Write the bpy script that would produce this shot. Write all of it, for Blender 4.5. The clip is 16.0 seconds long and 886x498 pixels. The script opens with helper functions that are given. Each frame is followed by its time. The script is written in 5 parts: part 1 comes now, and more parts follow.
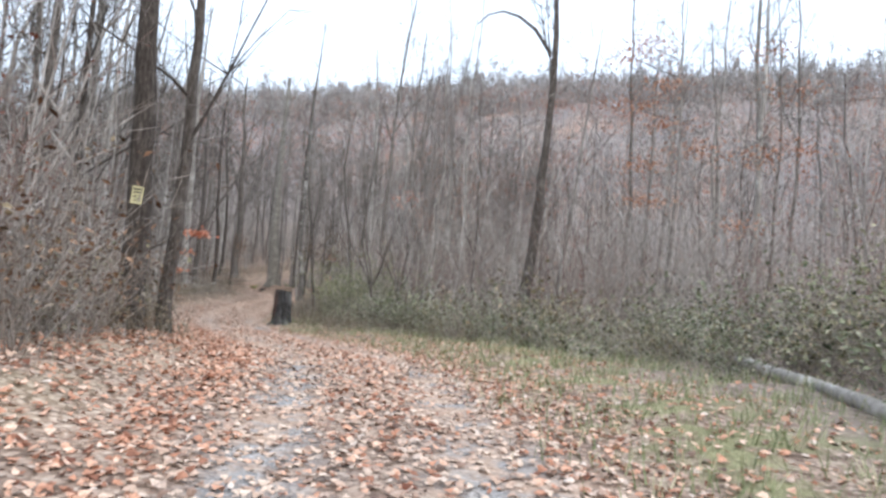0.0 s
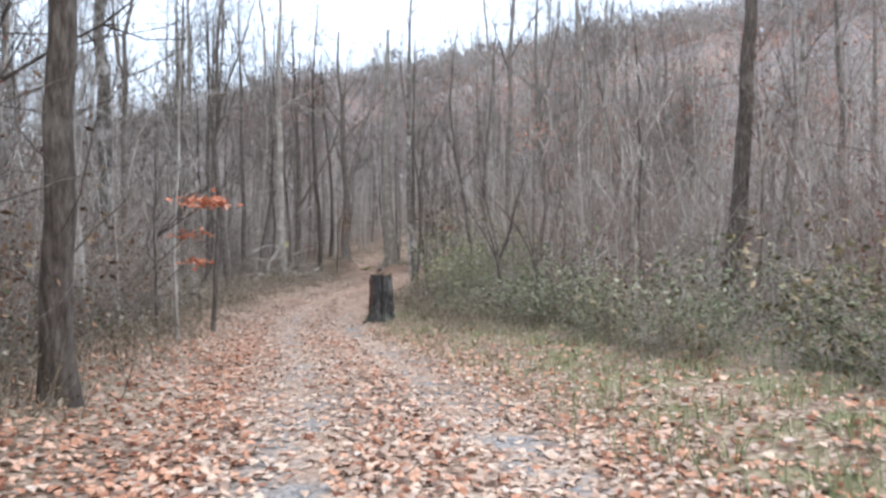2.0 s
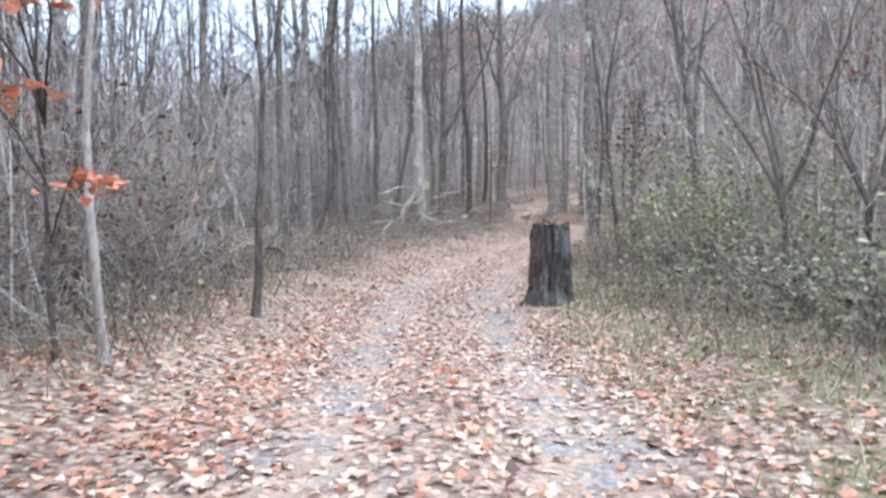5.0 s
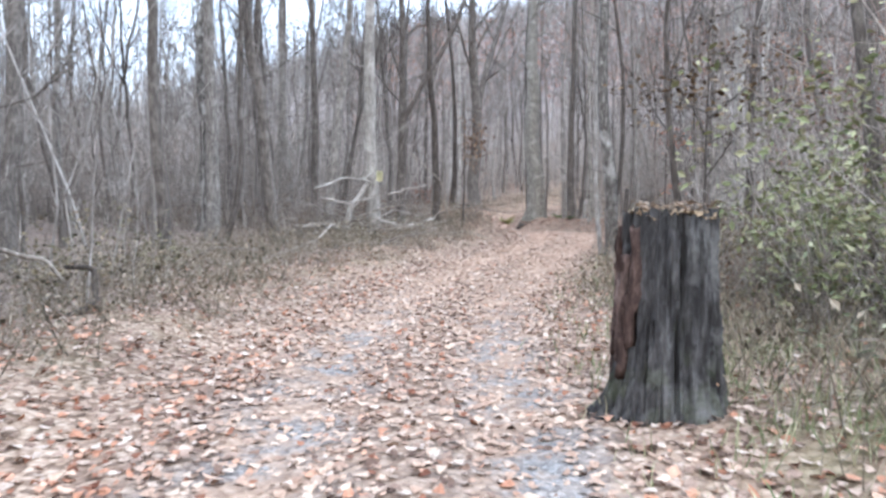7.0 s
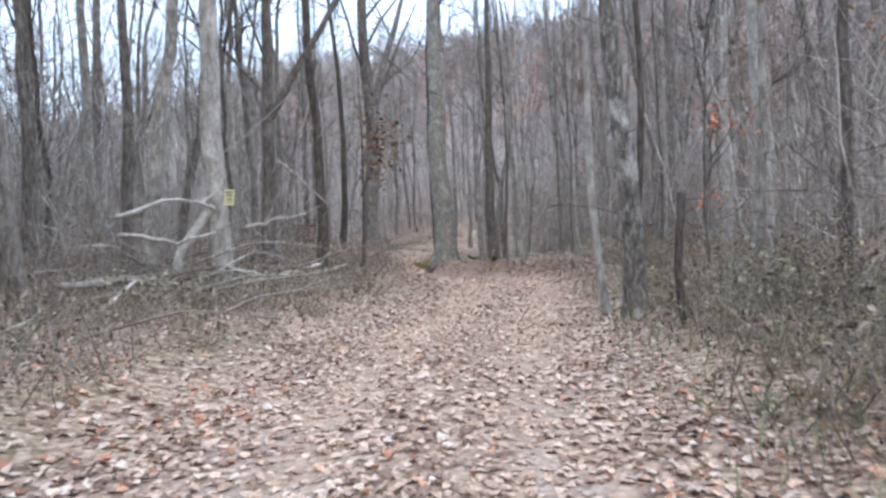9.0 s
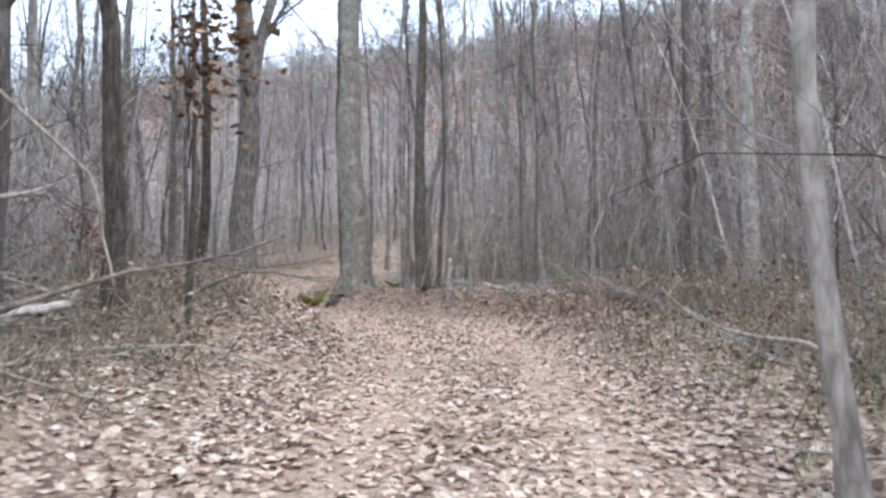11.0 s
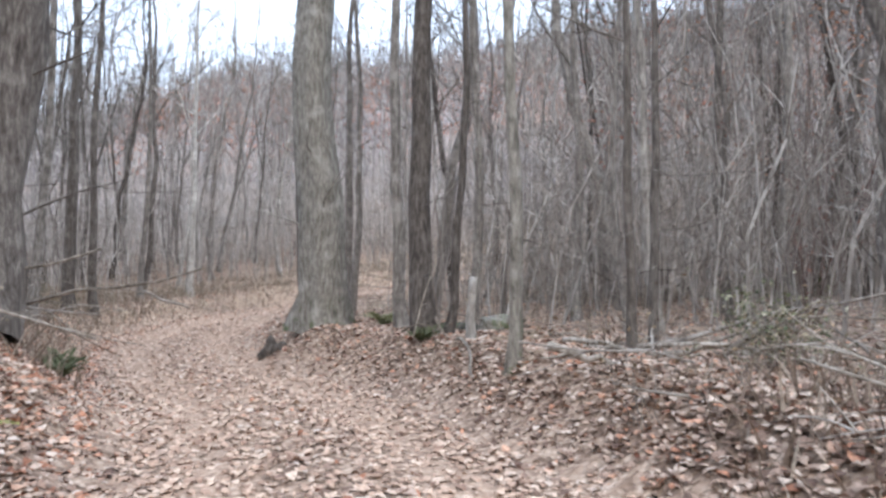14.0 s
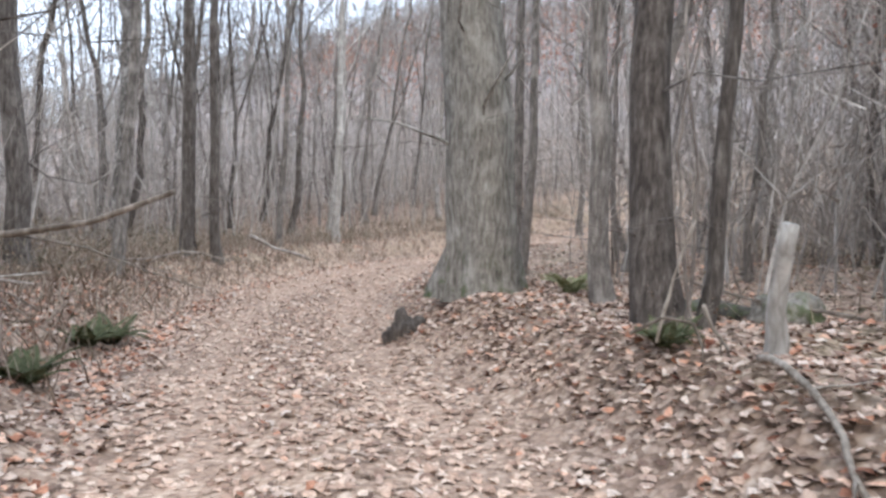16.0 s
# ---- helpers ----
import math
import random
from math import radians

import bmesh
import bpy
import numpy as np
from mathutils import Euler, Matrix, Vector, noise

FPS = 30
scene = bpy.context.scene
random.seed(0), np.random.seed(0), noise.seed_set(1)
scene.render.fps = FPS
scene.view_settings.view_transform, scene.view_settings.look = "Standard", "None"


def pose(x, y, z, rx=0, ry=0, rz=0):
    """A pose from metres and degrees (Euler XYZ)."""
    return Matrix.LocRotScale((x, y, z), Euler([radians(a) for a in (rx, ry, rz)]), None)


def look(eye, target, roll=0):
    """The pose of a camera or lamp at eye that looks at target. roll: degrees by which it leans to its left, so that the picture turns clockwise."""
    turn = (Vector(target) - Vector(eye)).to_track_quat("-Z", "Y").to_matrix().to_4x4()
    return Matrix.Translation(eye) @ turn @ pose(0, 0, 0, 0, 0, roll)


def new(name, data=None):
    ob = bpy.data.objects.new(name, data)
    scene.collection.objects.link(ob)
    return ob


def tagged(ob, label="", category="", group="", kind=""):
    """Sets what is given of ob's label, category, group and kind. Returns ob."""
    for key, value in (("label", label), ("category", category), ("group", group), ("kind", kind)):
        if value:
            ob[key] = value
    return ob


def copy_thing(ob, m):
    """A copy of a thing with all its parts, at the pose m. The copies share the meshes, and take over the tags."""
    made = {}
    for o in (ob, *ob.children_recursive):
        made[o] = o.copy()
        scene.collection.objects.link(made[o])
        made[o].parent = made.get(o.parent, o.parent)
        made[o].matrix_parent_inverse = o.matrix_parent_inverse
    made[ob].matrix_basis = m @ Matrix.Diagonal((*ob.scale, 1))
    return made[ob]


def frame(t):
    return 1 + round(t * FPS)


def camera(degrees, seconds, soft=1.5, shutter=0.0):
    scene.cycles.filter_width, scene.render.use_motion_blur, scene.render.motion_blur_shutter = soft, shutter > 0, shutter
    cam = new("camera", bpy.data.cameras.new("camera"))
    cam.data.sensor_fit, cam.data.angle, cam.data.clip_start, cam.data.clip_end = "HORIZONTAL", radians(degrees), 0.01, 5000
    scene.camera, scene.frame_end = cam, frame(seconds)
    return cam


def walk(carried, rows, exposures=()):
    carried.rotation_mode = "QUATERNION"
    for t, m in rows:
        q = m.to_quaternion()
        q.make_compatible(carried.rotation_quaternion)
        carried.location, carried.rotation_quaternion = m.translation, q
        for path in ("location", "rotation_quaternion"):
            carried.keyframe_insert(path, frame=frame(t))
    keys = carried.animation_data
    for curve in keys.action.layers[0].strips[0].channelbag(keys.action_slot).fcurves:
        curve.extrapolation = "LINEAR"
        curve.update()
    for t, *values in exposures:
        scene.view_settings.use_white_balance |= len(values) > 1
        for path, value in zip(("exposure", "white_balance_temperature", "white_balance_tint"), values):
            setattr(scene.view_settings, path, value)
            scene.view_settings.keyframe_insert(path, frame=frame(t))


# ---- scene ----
cam = camera(64.5, 16.0, soft=2.8, shutter=0.15)
PATH = [
    (0, (10.514, 2.603, 2.244), (9.983, 4.529, 2.343), 4.6),
    (0.5, (9.818, 4.664, 2.274), (9.204, 6.566, 2.346), 4.1),
    (1, (9.11, 6.671, 2.281), (8.43, 8.551, 2.321), 0.9),
    (1.5, (8.419, 8.48, 2.299), (7.648, 10.326, 2.324), -1.0),
    (2, (7.667, 10.268, 2.305), (6.799, 12.07, 2.298), -0.3),
    (2.5, (6.933, 11.882, 2.315), (5.997, 13.649, 2.288), 2.2),
    (3, (6.21, 13.288, 2.244), (5.135, 14.973, 2.185), 2.8),
    (3.5, (5.512, 14.476, 2.175), (4.339, 16.092, 2.064), 1.2),
    (4, (4.813, 15.418, 2.082), (3.597, 16.999, 1.929), 0.2),
    (6.5, (-0.241, 21.916, 1.644), (-1.504, 23.461, 1.51), -0.1),
    (7, (-1.456, 23.341, 1.516), (-2.616, 24.966, 1.396), 0.2),
    (7.5, (-2.644, 24.736, 1.407), (-3.754, 26.397, 1.311), 0.3),
    (8, (-3.94, 26.303, 1.339), (-4.995, 28.002, 1.296), -0.7),
    (8.5, (-5.132, 28.041, 1.297), (-6.099, 29.791, 1.31), -2.1),
    (9, (-6.321, 29.82, 1.283), (-7.199, 31.617, 1.293), -1.7),
    (9.5, (-7.378, 31.621, 1.305), (-8.193, 33.447, 1.326), -1.4),
    (10, (-8.299, 33.416, 1.313), (-9.031, 35.276, 1.368), -1.3),
    (12.5, (-11.294, 42.455, 1.574), (-11.909, 44.356, 1.655), 0.8),
    (13, (-11.721, 43.888, 1.573), (-12.353, 45.783, 1.681), 1.1),
    (13.5, (-12.13, 45.13, 1.637), (-12.807, 47.009, 1.749), 0.5),
    (14, (-12.603, 46.319, 1.683), (-13.352, 48.17, 1.787), 0.6),
    (14.5, (-13.101, 47.434, 1.737), (-13.932, 49.252, 1.809), 0.5),
    (15, (-13.661, 48.483, 1.754), (-14.595, 50.251, 1.771), 0.3),
    (15.5, (-14.334, 49.525, 1.742), (-15.378, 51.231, 1.721), 0.8),
    (16, (-15.038, 50.471, 1.707), (-16.196, 52.1, 1.649), 1.6),
]
walk(cam, [(t, look(eye, target, roll)) for t, eye, target, roll in PATH], exposures=[
    (0.0, 0.83, 5570, 6), (2.0, 0.86, 5550, 7), (3.0, 0.94, 5500, 6), (4.0, 1.15, 5150, 6), (6.3, 1.4, 5200, 7), (7.0, 1.36, 5230, 7), (8.0, 1.22, 5180, 5),
    (9.0, 1.02, 5200, 6), (10.0, 1.1, 5250, 6), (12.5, 1.24, 5300, 7), (13.5, 1.2, 5380, 7), (14.5, 1.16, 5430, 7), (15.0, 1.2, 5450, 7), (16.0, 1.17, 5500, 7)])

# ---- sky and light: a bright overcast day ----
world = bpy.data.worlds.new("overcast_sky")
scene.world = world
world.use_nodes = True
wt = world.node_tree
wt.nodes.clear()
sky = wt.nodes.new("ShaderNodeTexSky")
sky.sky_type, sky.sun_disc = "NISHITA", False
sky.sun_elevation, sky.sun_rotation = radians(42), radians(150)
sky.air_density, sky.dust_density = 1.5, 6.0
clear = wt.nodes.new("ShaderNodeBackground")
clear.inputs[1].default_value = 0.05
cloud = wt.nodes.new("ShaderNodeBackground")
cloud.inputs[0].default_value = (0.95, 0.955, 1.0, 1)
cloud.inputs[1].default_value = 0.85
both = wt.nodes.new("ShaderNodeAddShader")
world_out = wt.nodes.new("ShaderNodeOutputWorld")
wt.links.new(sky.outputs[0], clear.inputs[0])
wt.links.new(clear.outputs[0], both.inputs[0])
wt.links.new(cloud.outputs[0], both.inputs[1])
wt.links.new(both.outputs[0], world_out.inputs[0])
sun_data = bpy.data.lights.new("sun", "SUN")
sun_data.energy, sun_data.angle, sun_data.color = 0.9, radians(25), (1.0, 0.97, 0.92)
sun = new("sun", sun_data)
sun.matrix_world = pose(0, 0, 60, 48, 0, 150)


# ---- materials ----
def node_mat(name, rough=0.9, spec=0.2):
    m = bpy.data.materials.new(name)
    m.use_nodes = True
    b = m.node_tree.nodes["Principled BSDF"]
    b.inputs["Roughness"].default_value = rough
    b.inputs["Specular IOR Level"].default_value = spec
    return m, m.node_tree.nodes, m.node_tree.links, b


def ramp(nodes, stops):
    r = nodes.new("ShaderNodeValToRGB")
    e = r.color_ramp.elements
    while len(e) < len(stops):
        e.new(0.5)
    for el, (p, c) in zip(e, stops):
        el.position, el.color = p, (*c, 1)
    return r


def noise_tex(nodes, links, coord, scale, detail=5, rough=0.6):
    n = nodes.new("ShaderNodeTexNoise")
    n.inputs["Scale"].default_value, n.inputs["Detail"].default_value, n.inputs["Roughness"].default_value = scale, detail, rough
    links.new(coord, n.inputs["Vector"])
    return n


def mixed(nodes, links, fac, a, b, blend="MIX"):
    m = nodes.new("ShaderNodeMix")
    m.data_type, m.blend_type = "RGBA", blend
    for sock, val in ((m.inputs[0], fac), (m.inputs[6], a), (m.inputs[7], b)):
        if isinstance(val, (int, float)):
            sock.default_value = val
        elif isinstance(val, tuple):
            sock.default_value = (*val, 1)
        else:
            links.new(val, sock)
    return m.outputs[2]


def calc(nodes, links, op, a, b=0.0):
    m = nodes.new("ShaderNodeMath")
    m.operation = op
    m.use_clamp = op in ("MULTIPLY", "ADD", "SUBTRACT")
    for sock, val in zip(m.inputs, (a, b)):
        if isinstance(val, (int, float)):
            sock.default_value = val
        else:
            links.new(val, sock)
    return m.outputs[0]


def bump(nodes, links, height, bsdf, strength, dist):
    b = nodes.new("ShaderNodeBump")
    b.inputs["Strength"].default_value, b.inputs["Distance"].default_value = strength, dist
    links.new(height, b.inputs["Height"])
    links.new(b.outputs[0], bsdf.inputs["Normal"])


def bark_mat(name, dark, mid, pale, stretch=0.2, scale=20.0, patch=0.35, moss=0.0, island=False, depth=0.02, vary=1.0):
    """Bark with upright furrows, pale lichen patches and a little moss."""
    m, n, l, b = node_mat(name, 0.95, 0.1)
    tc = n.new("ShaderNodeTexCoord")
    mp = n.new("ShaderNodeMapping")
    mp.inputs["Scale"].default_value = (1, 1, stretch)
    l.new(tc.outputs["Object"], mp.inputs[0])
    furrow = noise_tex(n, l, mp.outputs[0], scale, 6, 0.65)
    col = ramp(n, [(0.32, dark), (0.52, mid), (0.72, pale)])
    l.new(furrow.outputs[0], col.inputs[0])
    crack = n.new("ShaderNodeTexVoronoi")
    crack.feature = "DISTANCE_TO_EDGE"
    crack.inputs["Scale"].default_value = scale * 1.6
    l.new(mp.outputs[0], crack.inputs["Vector"])
    gap = ramp(n, [(0.0, (0.5, 0.48, 0.46)), (0.14, (1, 1, 1))])
    l.new(crack.outputs["Distance"], gap.inputs[0])
    rough_col = mixed(n, l, 0.5, col.outputs[0], gap.outputs[0], "MULTIPLY")
    big = noise_tex(n, l, tc.outputs["Object"], 2.2, 4)
    spots = ramp(n, [(0.52, (0, 0, 0)), (0.66, (1, 1, 1))])
    l.new(big.outputs[0], spots.inputs[0])
    fine = noise_tex(n, l, tc.outputs["Object"], 30, 3)
    fac = calc(n, l, "MULTIPLY", calc(n, l, "MULTIPLY", spots.outputs[0], fine.outputs[0]), patch * 2)
    out = mixed(n, l, fac, rough_col, tuple(min(1, 1.25 * c + 0.04) for c in pale))
    if moss:
        low = noise_tex(n, l, tc.outputs["Object"], 5, 4)
        green = ramp(n, [(0.5, (0, 0, 0)), (0.62, (1, 1, 1))])
        l.new(low.outputs[0], green.inputs[0])
        axes = n.new("ShaderNodeSeparateXYZ")
        l.new(tc.outputs["Object"], axes.inputs[0])
        foot = ramp(n, [(0.1, (1, 1, 1)), (0.75, (0.08, 0.08, 0.08))])
        l.new(axes.outputs[2], foot.inputs[0])
        out = mixed(n, l, calc(n, l, "MULTIPLY", calc(n, l, "MULTIPLY", green.outputs[0], moss), foot.outputs[0]), out, (0.09, 0.11, 0.045))
    if island:
        rnd = n.new("ShaderNodeNewGeometry").outputs["Random Per Island"]
    else:
        rnd = n.new("ShaderNodeObjectInfo").outputs["Random"]
    tone = ramp(n, [(p, tuple(1 + (c - 1) * vary for c in col)) for p, col in ((0.0, (0.62, 0.58, 0.55)), (0.5, (1.0, 0.97, 0.94)), (1.0, (1.35, 1.33, 1.3)))])
    l.new(rnd, tone.inputs[0])
    out = mixed(n, l, 1.0, out, tone.outputs[0], "MULTIPLY")
    l.new(out, b.inputs["Base Color"])
    bump(n, l, furrow.outputs[0], b, 0.9, depth)
    return m


def leaf_mat(name, stops, rough=0.85, shrub=False):
    """Leaves: each takes a colour of its own, mottled along the blade."""
    m, n, l, b = node_mat(name, rough, 0.1)
    rnd = n.new("ShaderNodeNewGeometry").outputs["Random Per Island"]
    col = ramp(n, stops)
    l.new(rnd, col.inputs[0])
    out = col.outputs[0]
    if shrub:
        # one shrub browner, the next greener
        own = ramp(n, [(0.0, (0.85, 0.95, 0.85)), (0.45, (1.0, 1.04, 0.98)), (0.75, (1.08, 0.98, 0.88)), (1.0, (0.95, 0.78, 0.68))])
        l.new(n.new("ShaderNodeObjectInfo").outputs["Random"], own.inputs[0])
        out = mixed(n, l, 1.0, out, own.outputs[0], "MULTIPLY")
    tc = n.new("ShaderNodeTexCoord")
    spot = noise_tex(n, l, tc.outputs["Object"], 45, 4)
    shade = ramp(n, [(0.3, (0.62, 0.6, 0.58)), (0.65, (1.12, 1.1, 1.08))])
    l.new(spot.outputs[0], shade.inputs[0])
    l.new(mixed(n, l, 1.0, out, shade.outputs[0], "MULTIPLY"), b.inputs["Base Color"])
    return m


BARK_GREY = bark_mat("grey_bark", (0.098, 0.088, 0.079), (0.23, 0.212, 0.192), (0.42, 0.395, 0.36))
BARK_PALE = bark_mat("pale_bark", (0.2, 0.182, 0.163), (0.36, 0.337, 0.305), (0.53, 0.502, 0.458), 0.3, 9, 0.5, depth=0.006, vary=0.35)
BARK_DARK = bark_mat("dark_bark", (0.054, 0.047, 0.042), (0.128, 0.114, 0.102), (0.25, 0.23, 0.207), patch=0.25)
BARK_MOTTLED = bark_mat("mottled_bark", (0.05, 0.044, 0.039), (0.155, 0.142, 0.127), (0.41, 0.395, 0.365), 0.4, 13, 0.6, vary=0.3)
BARK_MOSSY = bark_mat("mossy_bark", (0.105, 0.095, 0.08), (0.25, 0.23, 0.198), (0.41, 0.385, 0.34), moss=0.8, vary=0.2)
# bark of the far woods: distance haze put into the colour, pale and grey
BARK_HAZED = bark_mat("haze_greyed_bark", (0.2, 0.187, 0.182), (0.33, 0.314, 0.305), (0.5, 0.48, 0.468), 0.1, 6, island=True)
BARK_STUMP = bark_mat("weathered_stump_bark", (0.028, 0.027, 0.027), (0.08, 0.077, 0.077), (0.185, 0.184, 0.18), 0.2, 17, 0.75, moss=0.35, depth=0.04, vary=0.1)
MOSSLOG = bark_mat("mossy_rotten_bark", (0.03, 0.028, 0.024), (0.085, 0.078, 0.066), (0.2, 0.187, 0.162), moss=0.8, vary=0.1)
TWIG = bark_mat("twig_bark", (0.15, 0.133, 0.118), (0.32, 0.29, 0.26), (0.52, 0.485, 0.44), 0.3, 10)
TWIG_RED = bark_mat("reddish_twig_bark", (0.13, 0.088, 0.076), (0.26, 0.19, 0.168), (0.38, 0.29, 0.26), 0.3, 10)
BLEACHED = bark_mat("bleached_broken_wood", (0.3, 0.27, 0.23), (0.48, 0.45, 0.4), (0.66, 0.63, 0.58), 0.3, 9, 0.3, depth=0.008, vary=0.2)
DEADWOOD = bark_mat("bleached_deadwood", (0.12, 0.1, 0.08), (0.28, 0.25, 0.213), (0.48, 0.44, 0.39), 0.3, 9, 0.3, depth=0.008)
ROTWOOD = bark_mat("rotten_reddish_wood", (0.034, 0.025, 0.023), (0.092, 0.064, 0.056), (0.22, 0.162, 0.14), 0.3, 18, 0.6)
LITTER = leaf_mat("fallen_oak_leaves", [(0.0, (0.135, 0.09, 0.072)), (0.22, (0.305, 0.214, 0.166)), (0.5, (0.47, 0.35, 0.277)), (0.8, (0.59, 0.475, 0.388)), (1.0, (0.69, 0.588, 0.5))])
RUSTY_LITTER = leaf_mat("rust_orange_fallen_leaves", [(0.0, (0.15, 0.062, 0.04)), (0.22, (0.34, 0.168, 0.107)), (0.5, (0.55, 0.288, 0.183)), (0.8, (0.67, 0.425, 0.3)), (1.0, (0.75, 0.56, 0.43))])
TRACK_LITTER = leaf_mat("trodden_pale_leaves", [(0.0, (0.26, 0.172, 0.128)), (0.2, (0.455, 0.316, 0.237)), (0.6, (0.6, 0.443, 0.338)), (1.0, (0.71, 0.57, 0.455))])
AUTUMN = leaf_mat("orange_autumn_leaves", [(0.0, (0.42, 0.15, 0.09)), (0.5, (0.62, 0.26, 0.16)), (1.0, (0.76, 0.43, 0.3))])
PEACH = leaf_mat("pale_orange_leaves", [(0.0, (0.38, 0.17, 0.1)), (0.5, (0.56, 0.29, 0.18)), (1.0, (0.68, 0.43, 0.29))])
RUSSET = leaf_mat("russet_leaves", [(0.0, (0.26, 0.1, 0.07)), (0.5, (0.44, 0.2, 0.14)), (1.0, (0.56, 0.3, 0.21))])
REDDISH = leaf_mat("dry_reddish_leaves", [(0.0, (0.16, 0.07, 0.05)), (0.5, (0.27, 0.12, 0.09)), (1.0, (0.38, 0.2, 0.14))])
BROWN = leaf_mat("withered_brown_leaves", [(0.0, (0.06, 0.037, 0.025)), (0.6, (0.2, 0.13, 0.085)), (1.0, (0.44, 0.33, 0.24))], shrub=True)
OLIVE = leaf_mat("olive_undergrowth_leaves", [(0.0, (0.04, 0.045, 0.03)), (0.25, (0.13, 0.143, 0.092)), (0.55, (0.235, 0.25, 0.165)), (0.82, (0.36, 0.35, 0.25)), (1.0, (0.58, 0.53, 0.42))], shrub=True)
LIME = leaf_mat("yellow_green_leaves", [(0.0, (0.13, 0.15, 0.07)), (0.5, (0.28, 0.3, 0.16)), (1.0, (0.48, 0.47, 0.3))])
YELLOWFERN = leaf_mat("yellowing_fern", [(0.0, (0.2, 0.2, 0.075)), (0.6, (0.4, 0.4, 0.18)), (1.0, (0.58, 0.5, 0.28))])
FERNGREEN = leaf_mat("fern_green", [(0.0, (0.07, 0.082, 0.042)), (1.0, (0.18, 0.195, 0.11))])
GRASS = leaf_mat("grass_blades", [(0.0, (0.13, 0.17, 0.08)), (0.5, (0.29, 0.325, 0.175)), (1.0, (0.56, 0.52, 0.36))])


def ground_mat():
    m, n, l, b = node_mat("leaf_strewn_ground", 0.95, 0.1)
    tc = n.new("ShaderNodeTexCoord")
    warp = noise_tex(n, l, tc.outputs["Object"], 7, 3)
    pos = mixed(n, l, 0.06, tc.outputs["Object"], warp.outputs[1], "ADD")
    cells = n.new("ShaderNodeTexVoronoi")
    cells.inputs["Scale"].default_value = 17
    l.new(pos, cells.inputs["Vector"])
    sep = n.new("ShaderNodeSeparateColor")
    l.new(cells.outputs["Color"], sep.inputs[0])
    leaf = ramp(n, [(0.0, (0.15, 0.106, 0.08)), (0.3, (0.32, 0.234, 0.178)), (0.65, (0.46, 0.352, 0.272)), (1.0, (0.58, 0.47, 0.375))])
    l.new(sep.outputs[0], leaf.inputs[0])
    edge = ramp(n, [(0.25, (1, 1, 1)), (0.75, (0.66, 0.62, 0.58))])
    l.new(cells.outputs["Distance"], edge.inputs[0])
    out = mixed(n, l, 1.0, leaf.outputs[0], edge.outputs[0], "MULTIPLY")
    big = noise_tex(n, l, tc.outputs["Object"], 0.45, 4)
    tone = ramp(n, [(0.35, (0.75, 0.74, 0.74)), (0.65, (1.15, 1.13, 1.1))])
    l.new(big.outputs[0], tone.inputs[0])
    out = mixed(n, l, 1.0, out, tone.outputs[0], "MULTIPLY")
    stones = n.new("ShaderNodeTexVoronoi")
    stones.inputs["Scale"].default_value = 34
    l.new(tc.outputs["Object"], stones.inputs["Vector"])
    ssep = n.new("ShaderNodeSeparateColor")
    l.new(stones.outputs["Color"], ssep.inputs[0])
    stone = ramp(n, [(0.0, (0.16, 0.153, 0.147)), (0.6, (0.28, 0.272, 0.265)), (1.0, (0.4, 0.39, 0.38))])
    l.new(ssep.outputs[0], stone.inputs[0])
    att = n.new("ShaderNodeAttribute")
    att.attribute_name = "gravel"
    gap = noise_tex(n, l, tc.outputs["Object"], 1.7, 5)
    cover = ramp(n, [(0.42, (0, 0, 0)), (0.56, (1, 1, 1))])
    l.new(gap.outputs[0], cover.inputs[0])
    out = mixed(n, l, calc(n, l, "MULTIPLY", att.outputs["Fac"], cover.outputs[0]), out, stone.outputs[0])
    turf = n.new("ShaderNodeAttribute")
    turf.attribute_name = "turf"
    blade = noise_tex(n, l, tc.outputs["Object"], 60, 3)
    green = ramp(n, [(0.35, (0.12, 0.12, 0.055)), (0.65, (0.33, 0.3, 0.165))])
    l.new(blade.outputs[0], green.inputs[0])
    tuft = noise_tex(n, l, tc.outputs["Object"], 1.3, 4)
    clump = ramp(n, [(0.45, (0, 0, 0)), (0.6, (1, 1, 1))])
    l.new(tuft.outputs[0], clump.inputs[0])
    out = mixed(n, l, calc(n, l, "MULTIPLY", turf.outputs["Fac"], clump.outputs[0]), out, green.outputs[0])
    wild = n.new("ShaderNodeAttribute")
    wild.attribute_name = "wild"
    scrub = noise_tex(n, l, tc.outputs["Object"], 6, 6)
    dull = ramp(n, [(0.3, (0.09, 0.072, 0.058)), (0.5, (0.21, 0.172, 0.142)), (0.7, (0.37, 0.31, 0.262))])
    l.new(scrub.outputs[0], dull.inputs[0])
    out = mixed(n, l, wild.outputs["Fac"], out, dull.outputs[0])
    trod = n.new("ShaderNodeAttribute")
    trod.attribute_name = "trodden"
    rusty = noise_tex(n, l, tc.outputs["Object"], 0.035, 5)
    patch = ramp(n, [(0.38, (0.8, 0.8, 0.86)), (0.55, (1.0, 0.96, 0.94)), (0.68, (1.35, 1.05, 0.88))])
    l.new(rusty.outputs[0], patch.inputs[0])
    # hillside litter with the distance haze greyed into its colour
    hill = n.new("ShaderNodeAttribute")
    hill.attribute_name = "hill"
    hazed_litter = ramp(n, [(0.35, (0.18, 0.158, 0.146)), (0.5, (0.265, 0.23, 0.21)), (0.65, (0.35, 0.303, 0.272))])
    l.new(scrub.outputs[0], hazed_litter.inputs[0])
    out = mixed(n, l, hill.outputs["Fac"], out, hazed_litter.outputs[0])
